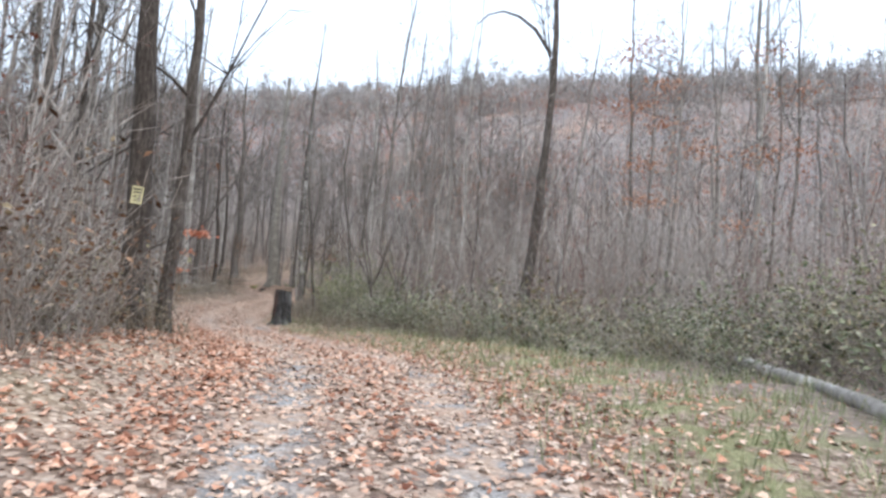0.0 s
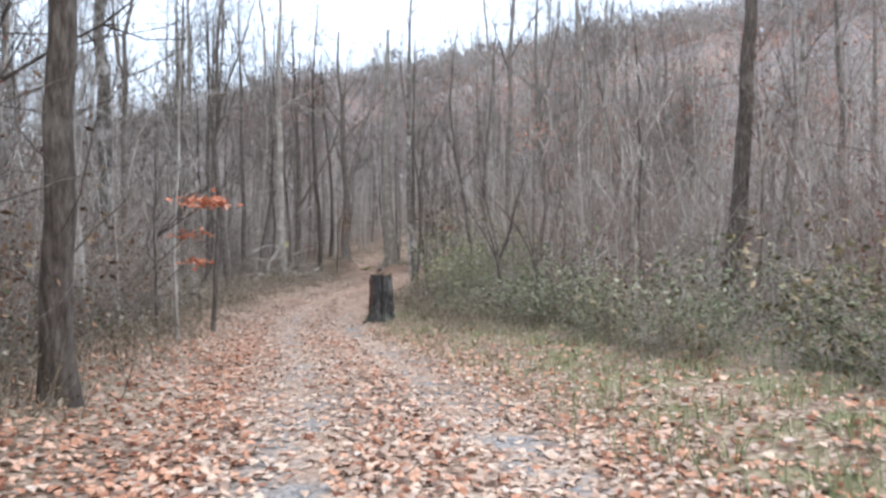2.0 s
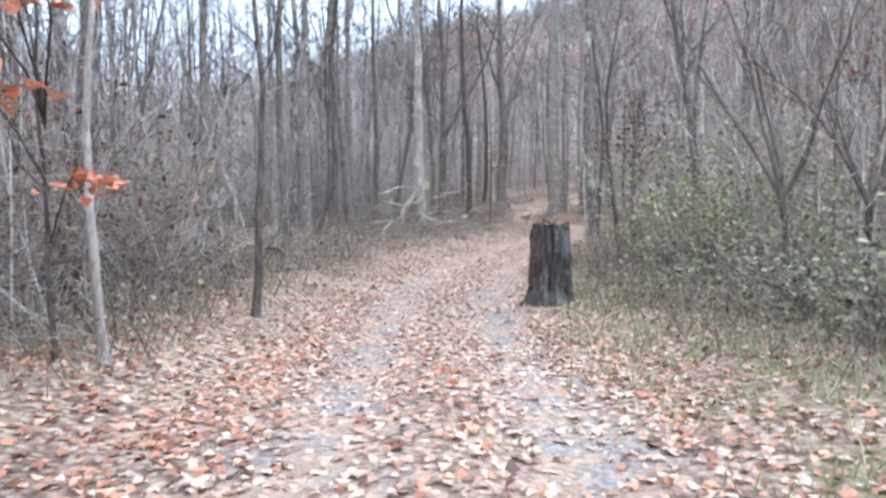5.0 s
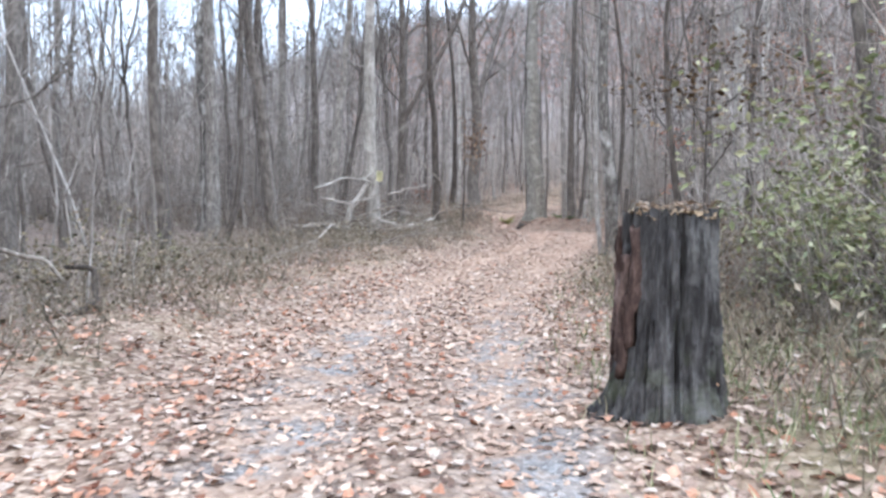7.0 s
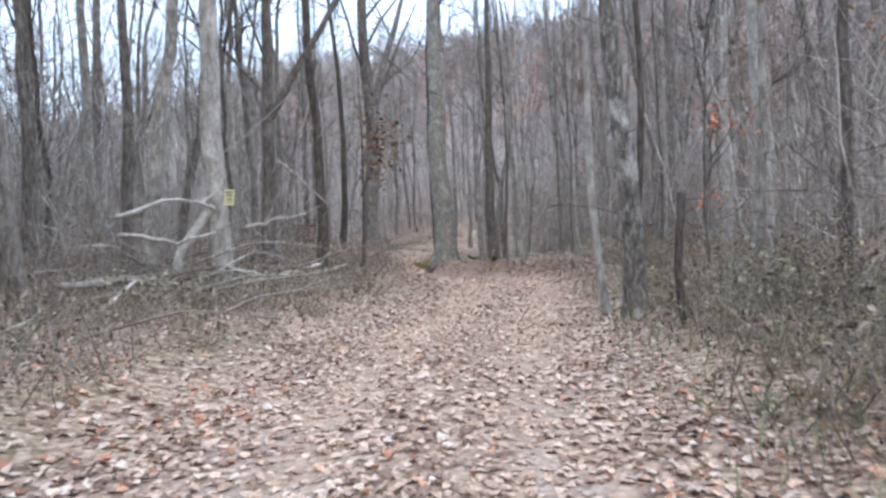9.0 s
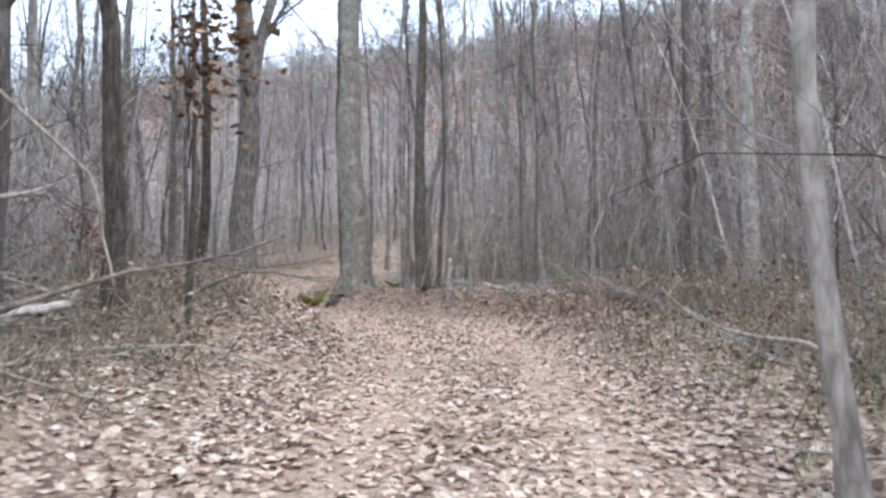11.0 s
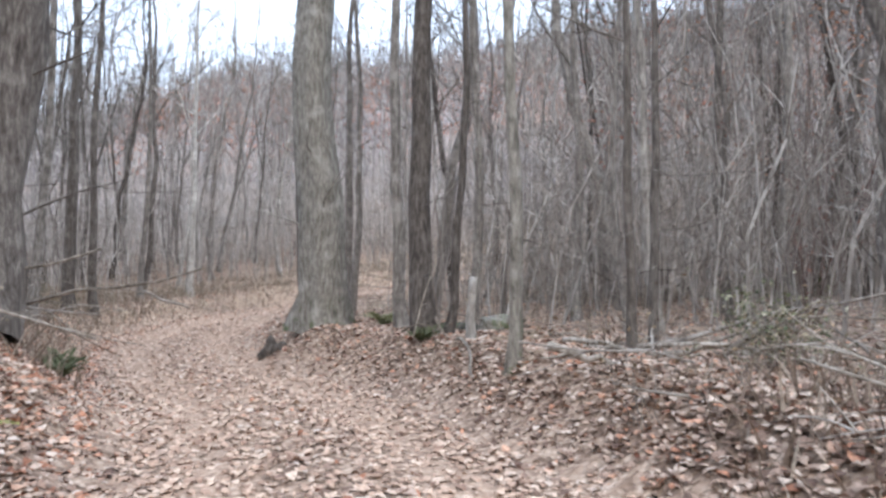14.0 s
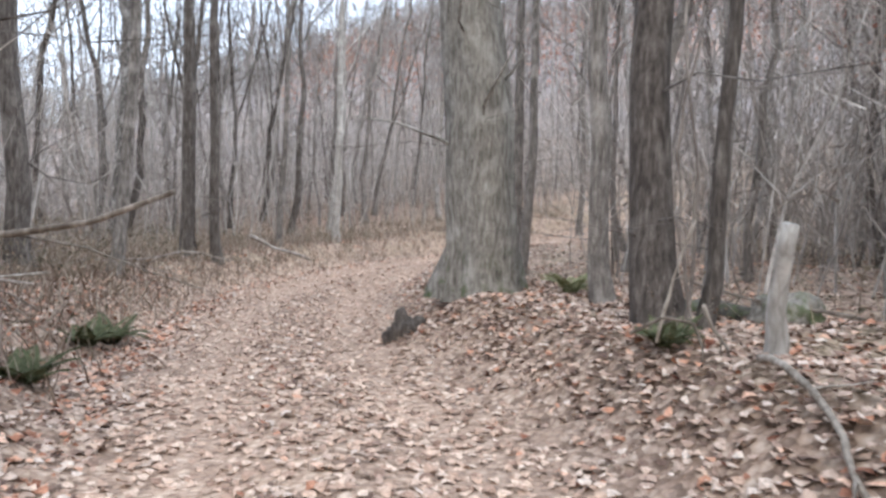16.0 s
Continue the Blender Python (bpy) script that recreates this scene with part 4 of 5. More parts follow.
x3, y3, z3, d3 = np.r_[x3, x4, x5], np.r_[y3, y4, y5], np.r_[z3, z4, z5], np.r_[d3, d4, d5]
keep3 = np.abs(d3) + 0.35 * waves(x3, y3, 1.6) > 1.5
x, y = np.r_[x[keep], x2[keep2], x3[keep3], crown_x], np.r_[y[keep], y2[keep2], y3[keep3], crown_y]
z, d = np.r_[z[keep], z2[keep2], z3[keep3], crown_z], np.r_[d[keep], d2[keep2], d3[keep3], crown_d]
rust = gen.uniform(size=len(y)) < np.where(d < -1.6, 0.92, 0.65) * (1 - 0.75 * step(20, 31, y)) * (1 - step(32, 40, y)) + step(45, 50, y) * np.where(d < -1.5, 0.4, 0.14)
for name, which, mat, label in [("leaf_litter", ~rust, LITTER, "dry tan and brown fallen oak leaves"), ("rusty_leaf_litter", rust, RUSTY_LITTER, "rust-orange fallen leaves along the verge")]:
    v, gs = scatter(BROAD, np.stack([x, y, z + 0.016], 1)[which], gen, (0.05, 0.108), 0.25)
    tagged(new(name, mesh_of(name, v, gs, mat)), label, "fallen leaves", kind="stuff")

# grass on the verge and in the clearing
n = 40000
x, y, z, d = along_track(n, 1.5, 9, 40, 150)
far_side = along_track(7000, 1.9, 4.6, 140, 205)
x, y, z, d = (np.r_[p, q] for p, q in zip((x, y, z, d), far_side))
n = len(x)
keep = (waves(x, y, 1.9) + waves(x, y, 0.8) * 0.6 > -0.05) & (gen.uniform(size=n) > step(5.5, 9, d))
blade = (np.array([(-0.03, 0, 0), (0.03, 0, 0), (0.02, 0.1, 0.55), (-0.02, 0.1, 0.55), (0, 0.32, 0.95)]), [np.array([(0, 1, 2), (0, 2, 3), (3, 2, 4)])])
v, gs = scatter([blade], np.stack([x, y, z - 0.01], 1)[keep], gen, (0.1, 0.26), 0.25)
tagged(new("grass", mesh_of("grass", v, gs, GRASS)), "short rough grass poking through fallen leaves", "grass", kind="stuff")


# dry reddish grass on the verge of the last bend
x, y, z, d = along_track(16000, -6.5, -2.2, 240, 318)
x2, y2, z2, d2 = along_track(1800, 2.0, 4.6, 202, 226)
x, y, z = np.r_[x, x2], np.r_[y, y2], np.r_[z, z2]
v, gs = scatter([blade], np.stack([x, y, z - 0.01], 1)[waves(x, y, 2.7) > -0.4], gen, (0.16, 0.42), 0.35)
tagged(new("dry_grass", mesh_of("dry_grass", v, gs, leaf_mat("dry_reddish_grass", [(0.0, (0.14, 0.105, 0.08)), (0.5, (0.27, 0.21, 0.165)), (1.0, (0.42, 0.36, 0.29))]))), "dry reddish grass on the verge", "grass", kind="stuff")


# ---- undergrowth ----
def shrub_meshes(g, stems, height, spread_out, leaves, leaf_size, stem_r, twigs, arch, wood, leafy):
    s, ends = Soup(), []
    for _ in range(stems):
        yaw = g.uniform(0, 2 * np.pi)
        foot = np.array([np.cos(yaw), np.sin(yaw), 0]) * g.uniform(0, 0.3) * spread_out
        h = height * g.uniform(0.55, 1.1)
        out = g.uniform(0.05, spread_out)
        line = bent(foot - (0, 0, 0.08), (np.cos(yaw) * out, np.sin(yaw) * out, 1), h * 1.1, 4, g, 0.17, -arch * 1.3)
        s.tube(line, stem_r * g.uniform(0.6, 1.2) * np.linspace(1, 0.35, 4), 3)
        ends.append(line[1:])
        for _ in range(twigs):
            i = g.integers(1, 4)
            tw = bent(line[i], line[i] - line[i - 1] + g.normal(0, 0.2, 3), h * g.uniform(0.15, 0.4), 2, g, 0.25, -arch * 0.6)
            s.spike(tw[0], tw[1], stem_r * 0.62, g)
            ends.append(tw[1:])
    pts = np.vstack(ends)
    at = pts[g.integers(0, len(pts), leaves)] + g.normal(0, 0.07 * height ** 0.5, (leaves, 3))
    at[:, 2] = np.maximum(at[:, 2], 0.03)
    v, gs = scatter(SMALL, at, g, leaf_size, 0.7)
    return s.mesh("branchwork", wood), mesh_of("foliage", v, gs, leafy)


SHRUBS = {
    "mound": ("honeysuckle_mound", "tangled honeysuckle mound with olive and brown leaves", [shrub_meshes(np.random.default_rng(100 + k), 26, 1.25, 0.9, 460, (0.05, 0.12), 0.007, 6, 0.085, TWIG, OLIVE) for k in range(3)]),
    "bramble": ("bramble_thicket", "tangled leafless brown bramble thicket", [shrub_meshes(np.random.default_rng(110 + k), 24, 1.5, 0.7, 170, (0.05, 0.1), 0.008, 5, 0.04, TWIG, BROWN) for k in range(3)]),
    "tall": ("tall_brush", "tall reddish brush with a few dry leaves", [shrub_meshes(np.random.default_rng(120 + k), 15, 4.0, 0.35, 240, (0.05, 0.11), 0.012, 5, 0.0, TWIG_RED, REDDISH) for k in range(3)]),
    "privet": ("green_shrub", "leafy yellow-green shrub beside the track", [shrub_meshes(np.random.default_rng(130 + k), 18, 2.2, 0.55, 720, (0.06, 0.14), 0.01, 6, 0.05, TWIG, LIME) for k in range(2)]),
    "weed": ("dry_weeds", "low clump of dry brown weeds", [shrub_meshes(np.random.default_rng(140 + k), 17, 0.55, 0.8, 60, (0.03, 0.06), 0.004, 2, 0.03, TWIG, BROWN) for k in range(3)]),
}
shrub_made = {}


def shrub(kind, x, y, scale=1.0):
    name, label, kinds = SHRUBS[kind]
    k = int(gen.integers(0, len(kinds)))
    m = pose(x, y, ground_z(x, y) - 0.03, 0, 0, gen.uniform(0, 360))
    if (kind, k) not in shrub_made:
        ob = thing(name, 0, 0, 0, label, "shrub", name.replace("_", " ") + "s")
        part("branchwork", kinds[k][0], ob)
        part("foliage", kinds[k][1], ob)
        shrub_made[kind, k] = ob
        ob.matrix_basis = m
    else:
        ob = copy_thing(shrub_made[kind, k], m)
    ob.scale = (scale,) * 3
    return ob


def strip(kind, count, lo, hi, y0, y1, size=(0.7, 1.2)):
    """Shrubs strewn beside the track, between two distances across it and two y."""
    made = 0
    while made < count:
        i = int(gen.integers(30, 335))
        d = gen.uniform(lo, hi)
        x, y = LINE[i, 0] + d * WAYS[i, 1], LINE[i, 1] - d * WAYS[i, 0]
        dd = float(lay([x], [y])[1][0])
        if y0 <= y <= y1 and min(abs(lo), abs(hi)) - 0.2 <= abs(dd):
            shrub(kind, x, y, gen.uniform(*size))
            made += 1


strip("bramble", 42, -8.0, -4.3, 6, 24, (1.0, 1.7))
strip("tall", 16, -8.5, -4.8, 6, 18, (0.65, 1.0))
strip("bramble", 14, -8.0, -4.4, 24, 36, (0.3, 0.55))
strip("mound", 20, -7, -4.2, 8, 30, (0.6, 1.0))
strip("bramble", 24, -5.2, -3.5, 8, 24, (0.7, 1.1))
strip("tall", 12, -7.5, -4.6, 8, 24, (0.45, 0.75))
strip("bramble", 12, 6.5, 11.0, 15, 28, (0.7, 1.05))
strip("mound", 16, 4.3, 6.2, 14, 28, (0.6, 1.05))
strip("mound", 16, 3.5, 5.2, 19, 28, (0.35, 0.75))
strip("weed", 22, 3.0, 5.0, 18, 28, (0.6, 1.1))
strip("tall", 14, 6, 11, 27, 38, (0.6, 1.0))
strip("bramble", 24, 3.2, 8.0, 32, 43, (0.5, 0.85))
strip("bramble", 12, -11, -6.2, 33, 44, (0.5, 0.8))
strip("weed", 44, -5.4, -3.0, 8, 40, (0.6, 1.1))
strip("bramble", 26, -12, -5, 34, 60, (0.5, 0.9))
strip("weed", 26, -6, -3.2, 40, 66, (0.7, 1.2))
strip("mound", 16, 5.6, 10.5, 4, 16, (0.8, 1.3))
strip("mound", 46, 4.4, 11.0, 15, 28, (0.55, 1.35))
strip("bramble", 12, 3.2, 8.5, 19, 34, (0.6, 0.9))
strip("tall", 16, -11, -5.5, 6, 27, (0.6, 1.0))
strip("weed", 40, 2.1, 5, 43.5, 53, (0.8, 1.5))
strip("bramble", 8, 2.6, 4.2, 44, 49, (0.3, 0.5))
strip("mound", 8, 3.2, 5.5, 46, 53, (0.35, 0.55))
strip("tall", 18, 7.5, 16, 20, 40, (0.7, 1.2))
strip("tall", 10, 10, 18, 2, 22, (0.6, 1.0))
strip("weed", 40, 2.2, 4.6, 22, 40, (0.6, 1.2))
strip("mound", 24, 3.0, 7.5, 27, 42, (0.5, 1.0))
strip("bramble", 14, 3.6, 9, 33, 48, (0.5, 0.9))
strip("weed", 16, 2.4, 7, 44, 66, (0.5, 0.9))
strip("weed", 46, -10, -3.0, 54, 74, (0.6, 1.2))
strip("bramble", 18, -12, -4.0, 54, 74, (0.4, 0.75))
strip("weed", 22, -3.9, -2.5, 37, 45, (0.5, 0.9))
strip("weed", 14, 2.5, 4.5, 39, 45, (0.5, 0.9))
strip("mound", 12, 2.9, 6.5, 31, 41, (0.3, 0.65))
strip("bramble", 14, 2.9, 6.0, 31, 42, (0.35, 0.6))
strip("weed", 34, 2.4, 5.5, 29, 42, (0.6, 1.1))
strip("weed", 30, -5.5, -2.9, 28, 42, (0.6, 1.1))
strip("weed", 16, 2.9, 4.6, 46.5, 51, (0.5, 0.9))
strip("tall", 12, 9, 18, 36, 62, (0.6, 1.0))
for x, y, s in [(-2.35, 31.3, 1.0), (-1.5, 30.8, 0.95), (-0.7, 30.2, 1.0), (-1.2, 31.9, 1.1), (-0.1, 31.2, 1.1), (0.7, 30.3, 0.8), (-2.9, 32.4, 0.9), (-1.9, 32.6, 1.15), (-0.4, 32.6, 1.2), (14.9, 15.8, 1.0), (15.2, 13.5, 0.9), (14.4, 18.2, 1.0)]:
    shrub("privet", x, y, s)

for x, y, k in [(-16.8, 37.6, 0.8), (-16.9, 39.0, 0.7), (-17.3, 41.2, 0.9), (-16.5, 42.7, 0.6), (-15.9, 36.4, 0.7), (-17.6, 38.4, 1.0), (-18.2, 42.2, 0.8),
                (13.9, 16.9, 0.9), (14.2, 14.6, 0.9), (14.1, 12.4, 0.9), (-7.2, 42.4, 0.5), (-6.3, 40.4, 0.7), (-7.0, 38.0, 0.5)]:
    shrub("bramble", x, y, k)

# low undergrowth too fine to count: dry stalks and vines
def stalks(g):
    s = Soup()
    for _ in range(5):
        foot = np.r_[g.normal(0, 0.25, 2), -0.03]
        stalk = bent(foot, (g.normal(0, 0.45), g.normal(0, 0.45), 1), g.uniform(0.5, 1.1), 2, g, 0.25, -0.1)
        s.spike(stalk[0], stalk[1], 0.0085, g)
    for _ in range(7):
        c = np.r_[g.normal(0, 0.25, 2), g.uniform(0.05, 0.7)]
        v = SMALL[0][0] * g.uniform(0.06, 0.12) @ turns(np.array([g.uniform(0, 6.28)]), g.normal(0, 0.8, 1), g.normal(0, 0.8, 1))[0].T + c
        s.add(v, SMALL[0][1][0])
    return s.arrays()


STALKS = [stalks(np.random.default_rng(300 + k)) for k in range(8)]
UNDER = leaf_mat("dry_undergrowth", [(0.0, (0.07, 0.062, 0.045)), (0.4, (0.2, 0.178, 0.132)), (0.75, (0.33, 0.288, 0.218)), (1.0, (0.48, 0.41, 0.32))])
x, y, z, d = along_track(9000, -26, 26, 30, 344)
a = np.abs(d)
dense = step(2.9, 4.2, a) * (1 - 0.3 * step(10, 26, a)) * np.where(y > 46, np.where(a > 9, 0.8, np.where(d > 0, 0.25, 0.4)), 1.0) * np.where((d > 0) & (y < 22), step(5, 7, a), 1.0)
keep = gen.uniform(size=len(x)) < dense
fx, fy, fz, fd = along_track(7000, -7, 7, 90, 215)
fringe = (np.abs(fd) > np.where(fd < 0, 2.9, 2.5) + 0.35 * waves(fx, fy, 2.9)) & ~((fd > 0) & (fy < 24))
bx, by, bz, bd = along_track(2600, -15, -2.8, 235, 330)
x, y, z = np.r_[x[keep], fx[fringe], bx], np.r_[y[keep], fy[fringe], by], np.r_[z[keep], fz[fringe], bz]
v, gs = scatter(STALKS, np.stack([x, y, z], 1), gen, (0.4, 1.0), 0.12)
tagged(new("undergrowth", mesh_of("undergrowth", v, gs, UNDER)), "dry tangled weeds and vines on the wood floor", "undergrowth", kind="stuff")


# ---- the tall stump ----
def stump():
    g = np.random.default_rng(77)
    ob = thing("stump", -3.0, 28.22, 0.08, "tall weathered black stump with furrowed bark by the track", "stump")
    sides, rings = 110, 40
    zz = np.linspace(-0.15, 1.43, rings)
    th = np.arange(sides) * 2 * np.pi / sides
    furrow = np.zeros((rings, sides))
    for k, amp in ((7, 0.03), (11, 0.04), (17, 0.045), (26, 0.03), (37, 0.02)):
        bend = 0.55 * np.sin(zz[:, None] * g.uniform(1.5, 4) + g.uniform(0, 6)) + 0.3 * np.sin(zz[:, None] * g.uniform(6, 9) + g.uniform(0, 6))
        furrow += amp * np.sin(k * th[None] + g.uniform(0, 6) + bend)
    furrow = -np.abs(furrow) * 2.1 + g.normal(0, 0.012, (rings, sides)) + 0.04 * np.sin(zz[:, None] * 4.2 + 2 * np.sin(th[None] * 2)) * np.sin(3 * th[None] + zz[:, None] * 2)
    left = math.atan2(-0.58, -0.81)
    foot = np.exp(-np.clip(zz, 0, 9) / 0.17)[:, None] * (0.05 + 0.5 * np.maximum(0, np.cos(th - left))[None] ** 6 + 0.16 * np.maximum(0, np.cos(th - left - 2.2))[None] ** 8
                                                        + 0.1 * np.maximum(0, np.cos(th - left + 2.4))[None] ** 8)
    rad = 0.362 - 0.045 * np.clip(zz, 0, 2)
    r = rad[:, None] * (1.06 + furrow + foot)
    v = np.stack([r * np.cos(th), r * np.sin(th), np.repeat(zz[:, None], sides, 1)], -1)
    v[-1, :, 2] += g.uniform(-0.02, 0.012, sides) - 0.02 + 0.022 * np.sin(3 * th + 1) + 0.012 * np.sin(11 * th)
    v[-2, :, 2] += g.uniform(-0.02, 0.02, sides)
    s = Soup()
    k = np.arange(rings - 1)[:, None] * sides
    i = np.arange(sides)[None]
    s.add(v.reshape(-1, 3), np.stack([k + i, k + (i + 1) % sides, k + sides + (i + 1) % sides, k + sides + i], -1).reshape(-1, 4))
    part("trunk", s.mesh("stump_trunk", BARK_STUMP, False), ob)
    # splintered top, rough and pale
    rr = np.linspace(0, 1, 8)
    top = [np.stack([0.305 * q * np.cos(th), 0.305 * q * np.sin(th), 1.385 + 0.014 * g.normal(0, 1, sides) * q + 0.02 * np.sin(5 * th) * q], 1) for q in rr]
    k = np.arange(7)[:, None] * sides
    s = Soup().add(np.vstack(top), np.stack([k + i, k + (i + 1) % sides, k + sides + (i + 1) % sides, k + sides + i], -1).reshape(-1, 4))
    part("cut_top", s.mesh("stump_top", CUTWOOD, False), ob, "splintered pale brown top strewn with chips")
    # torn slabs of reddish rotten bark on one flank
    for k in range(8):
        mid, wide = left - 0.85 + 0.19 * k + g.normal(0, 0.05), g.uniform(0.09, 0.17)
        low, high = g.uniform(0.1, 0.6), g.uniform(0.85, 1.34)
        z2, q = np.linspace(low, high, 14), np.linspace(-1, 1, 7)
        lip = wide * (0.55 + 0.45 * np.sin(np.linspace(0.25, 2.9, 14)))[:, None] * (1 + g.normal(0, 0.14, (14, 1)))
        ang = mid + lip * q[None] + 0.06 * np.sin(z2 * 7 + k)[:, None]
        r2 = (0.362 - 0.045 * z2)[:, None] * 1.06 + 0.026 * (1 - q[None] ** 2) + 0.01 * g.normal(0, 1, (14, 7))
        outer = np.stack([r2 * np.cos(ang), r2 * np.sin(ang), np.repeat(z2[:, None], 7, 1) + 0.012 * g.normal(0, 1, (14, 7))], -1)
        inner = outer * np.array([0.86, 0.86, 1.0])
        s = Soup()
        kk, i = np.arange(13)[:, None] * 7, np.arange(6)[None]
        face = np.stack([kk + i, kk + i + 1, kk + 8 + i, kk + 7 + i], -1).reshape(-1, 4)
        rim = np.r_[np.arange(7), np.arange(1, 14) * 7 + 6, np.arange(5, -1, -1) + 91, np.arange(12, 0, -1) * 7]
        nxt = np.roll(rim, -1)
        s.add(np.vstack([outer.reshape(-1, 3), inner.reshape(-1, 3)]), np.vstack([face, face[:, ::-1] + 98, np.stack([nxt, rim, rim + 98, nxt + 98], 1)]))
        part("bark_slab", s.mesh("bark_slab", ROTWOOD, True), ob, "torn slab of reddish rotten bark")
    # chips and leaves caught on the rim
    at = np.stack([0.3 * np.cos(q := g.uniform(0, 6.28, 60)), 0.3 * np.sin(q), 1.43 + g.uniform(-0.02, 0.05, 60)], 1) * np.r_[1, 1, 1]
    at[:, :2] *= g.uniform(0.3, 1.1, (60, 1))
    vv, gg = scatter(LEAVES[:3], at, g, (0.03, 0.065), 0.35)
    tagged(part("chip_litter", mesh_of("chip_litter", vv, gg, leaf_mat("pale_wood_chips", [(0.0, (0.18, 0.13, 0.095)), (0.6, (0.34, 0.26, 0.185)), (1.0, (0.52, 0.43, 0.34))])), ob), "pale chips and yellowed leaves", kind="stuff")
    return ob


stump()


# ---- rotten lumps, rocks ----
def lump(name, x, y, size, z, label, category, material, seed, rough=0.16):
    g = np.random.default_rng(seed)
    bm = bmesh.new()
    bmesh.ops.create_icosphere(bm, subdivisions=4, radius=1)
    off = Vector(g.uniform(-50, 50, 3))
    for w in bm.verts:
        p = w.co * 1.6 + off
        w.co *= 1 + rough * 2 * noise.noise(p) + rough * noise.noise(p * 3.1) + 0.4 * rough * noise.noise(p * 8)
        w.co = Vector((w.co.x * size[0], w.co.y * size[1], w.co.z * size[2]))
    me = bpy.data.meshes.new(name)
    bm.to_mesh(me)
    bm.free()
    me.materials.append(material)
    me.polygons.foreach_set("use_smooth", np.full(len(me.polygons), True))
    ob = new(name, me)
    ob.location = (x, y, z)
    return tagged(ob, label, category)


lump("rotten_stump", -20.34, 57.22, (0.21, 0.28, 0.33), 0.31, "low dark rotten stump at the bend", "stump", BARK_DARK, 23, 0.3)
lump("mossy_rock", -16.2, 57.6, (0.32, 0.24, 0.24), ground_z(-16.2, 57.6) + 0.06, "mossy grey rock among fallen leaves", "rock", BARK_MOSSY, 9)


# ---- logs and fallen branches ----
def log(name, ends, r, label, material, wob=0.1, sides=7, taper=0.55, twigs=0, group="fallen branches", category="branch"):
    g = np.random.default_rng(int(abs(ends[0][0] * 517 + ends[0][1] * 313 + ends[-1][2] * 91) * 10))
    a, b = np.array(ends[0], float), np.array(ends[-1], float)
    n = 9
    u = np.linspace(0, 1, n)
    knots = np.linspace(0, 1, len(ends))
    line = np.stack([np.interp(u, knots, [e[c] for e in ends]) for c in range(3)], 1)
    line[1:-1] += np.cumsum(g.normal(0, wob * 0.35, (n - 2, 3)), 0) * np.sin(np.pi * u[1:-1])[:, None]
    ob = thing(name, *line[0], label, category, group)
    line = line - line[0]
    part("stem", Soup().tube(line, r * np.linspace(1, taper, n) * (1 + g.normal(0, 0.05, n)), sides, cap=True).mesh("stem", material), ob)
    for _ in range(twigs):
        i = g.integers(2, n)
        w = line[i] - line[i - 1]
        w = w / (np.linalg.norm(w) + 1e-6) + g.normal(0, 0.5, 3)
        part("twig", Soup().tube(bent(line[i], w, np.linalg.norm(b - a) * g.uniform(0.15, 0.4), 5, g, 0.2), r * 0.4 * np.linspace(1, 0.3, 5), 4).mesh("twig", material), ob)
    return ob


for ends, r in [([(-11.5, 50.1), (-10.75, 49.35)], 0.11), ([(-10.9, 49.0), (-10.2, 48.1)], 0.13)]:
    log("rotten_log", [(*e, ground_z(*e) + 0.03) for e in ends], r, "dark rotten log sunk in the branch pile", BARK_DARK, 0.015, 14, 0.85, group="", category="log")
# brush pile round the pale tree
log("leaning_log", [(-16.75, 39.45, 0.45), (-16.6, 39.62, 1.47), (-16.16, 40.0, 2.3)], 0.115, "bleached broken log leaning on the pale tree", BLEACHED, 0.04, 9, 0.7, category="log")
for ends, r, mt in [([(-16.81, 38.22, 2.05), (-16.4, 39.0, 2.18), (-16.09, 39.96, 2.22)], 0.045, BLEACHED), ([(-16.53, 38.13, 1.74), (-15.97, 39.83, 1.8)], 0.045, TWIG),
                    ([(-16.22, 40.84, 1.89), (-15.94, 42.62, 2.22)], 0.05, TWIG), ([(-16.05, 41.5, 0.8), (-15.62, 42.65, 1.1)], 0.085, BLEACHED),
                    ([(-15.84, 36.5, 0.95), (-16.0, 38.78, 0.85)], 0.07, TWIG), ([(-15.39, 36.77, 0.55), (-15.6, 37.8, 0.85), (-15.75, 38.76, 0.85)], 0.04, TWIG),
                    ([(-15.77, 39.77, 1.17), (-15.02, 41.08, 0.6)], 0.045, BLEACHED), ([(-15.52, 38.56, 0.68), (-15.35, 39.88, 0.85)], 0.04, TWIG),
                    ([(-15.43, 37.87, 0.5), (-14.87, 39.19, 0.45)], 0.04, DEADWOOD), ([(-16.13, 41.94, 3.37), (-15.22, 42.52, 2.42), (-15.0, 42.6, 1.2)], 0.025, DEADWOOD)]:
    log("fallen_branch", ends, r, "long bare branch in the brush pile", mt, 0.14, 7, 0.5, 3)
STICKS = []
for k in range(7):
    g = np.random.default_rng(800 + k)
    ln = 1.0 + 0.35 * k
    s = Soup()
    line = bent((0, 0, 0), (1, 0, 0.05), ln, 7, g, 0.13)
    s.tube(line, (0.011 + 0.0035 * k) * np.linspace(1, 0.4, 7), 5, cap=True)
    for _ in range(3):
        s.tube(bent(line[g.integers(2, 6)], (1, g.normal(0, 0.8), g.normal(0, 0.5)), ln * 0.35, 4, g, 0.2), 0.008 * np.linspace(1, 0.4, 4), 3)
    STICKS.append((s.mesh("stick", DEADWOOD if k % 2 else TWIG), s.mesh("stick", DEADWOOD)))


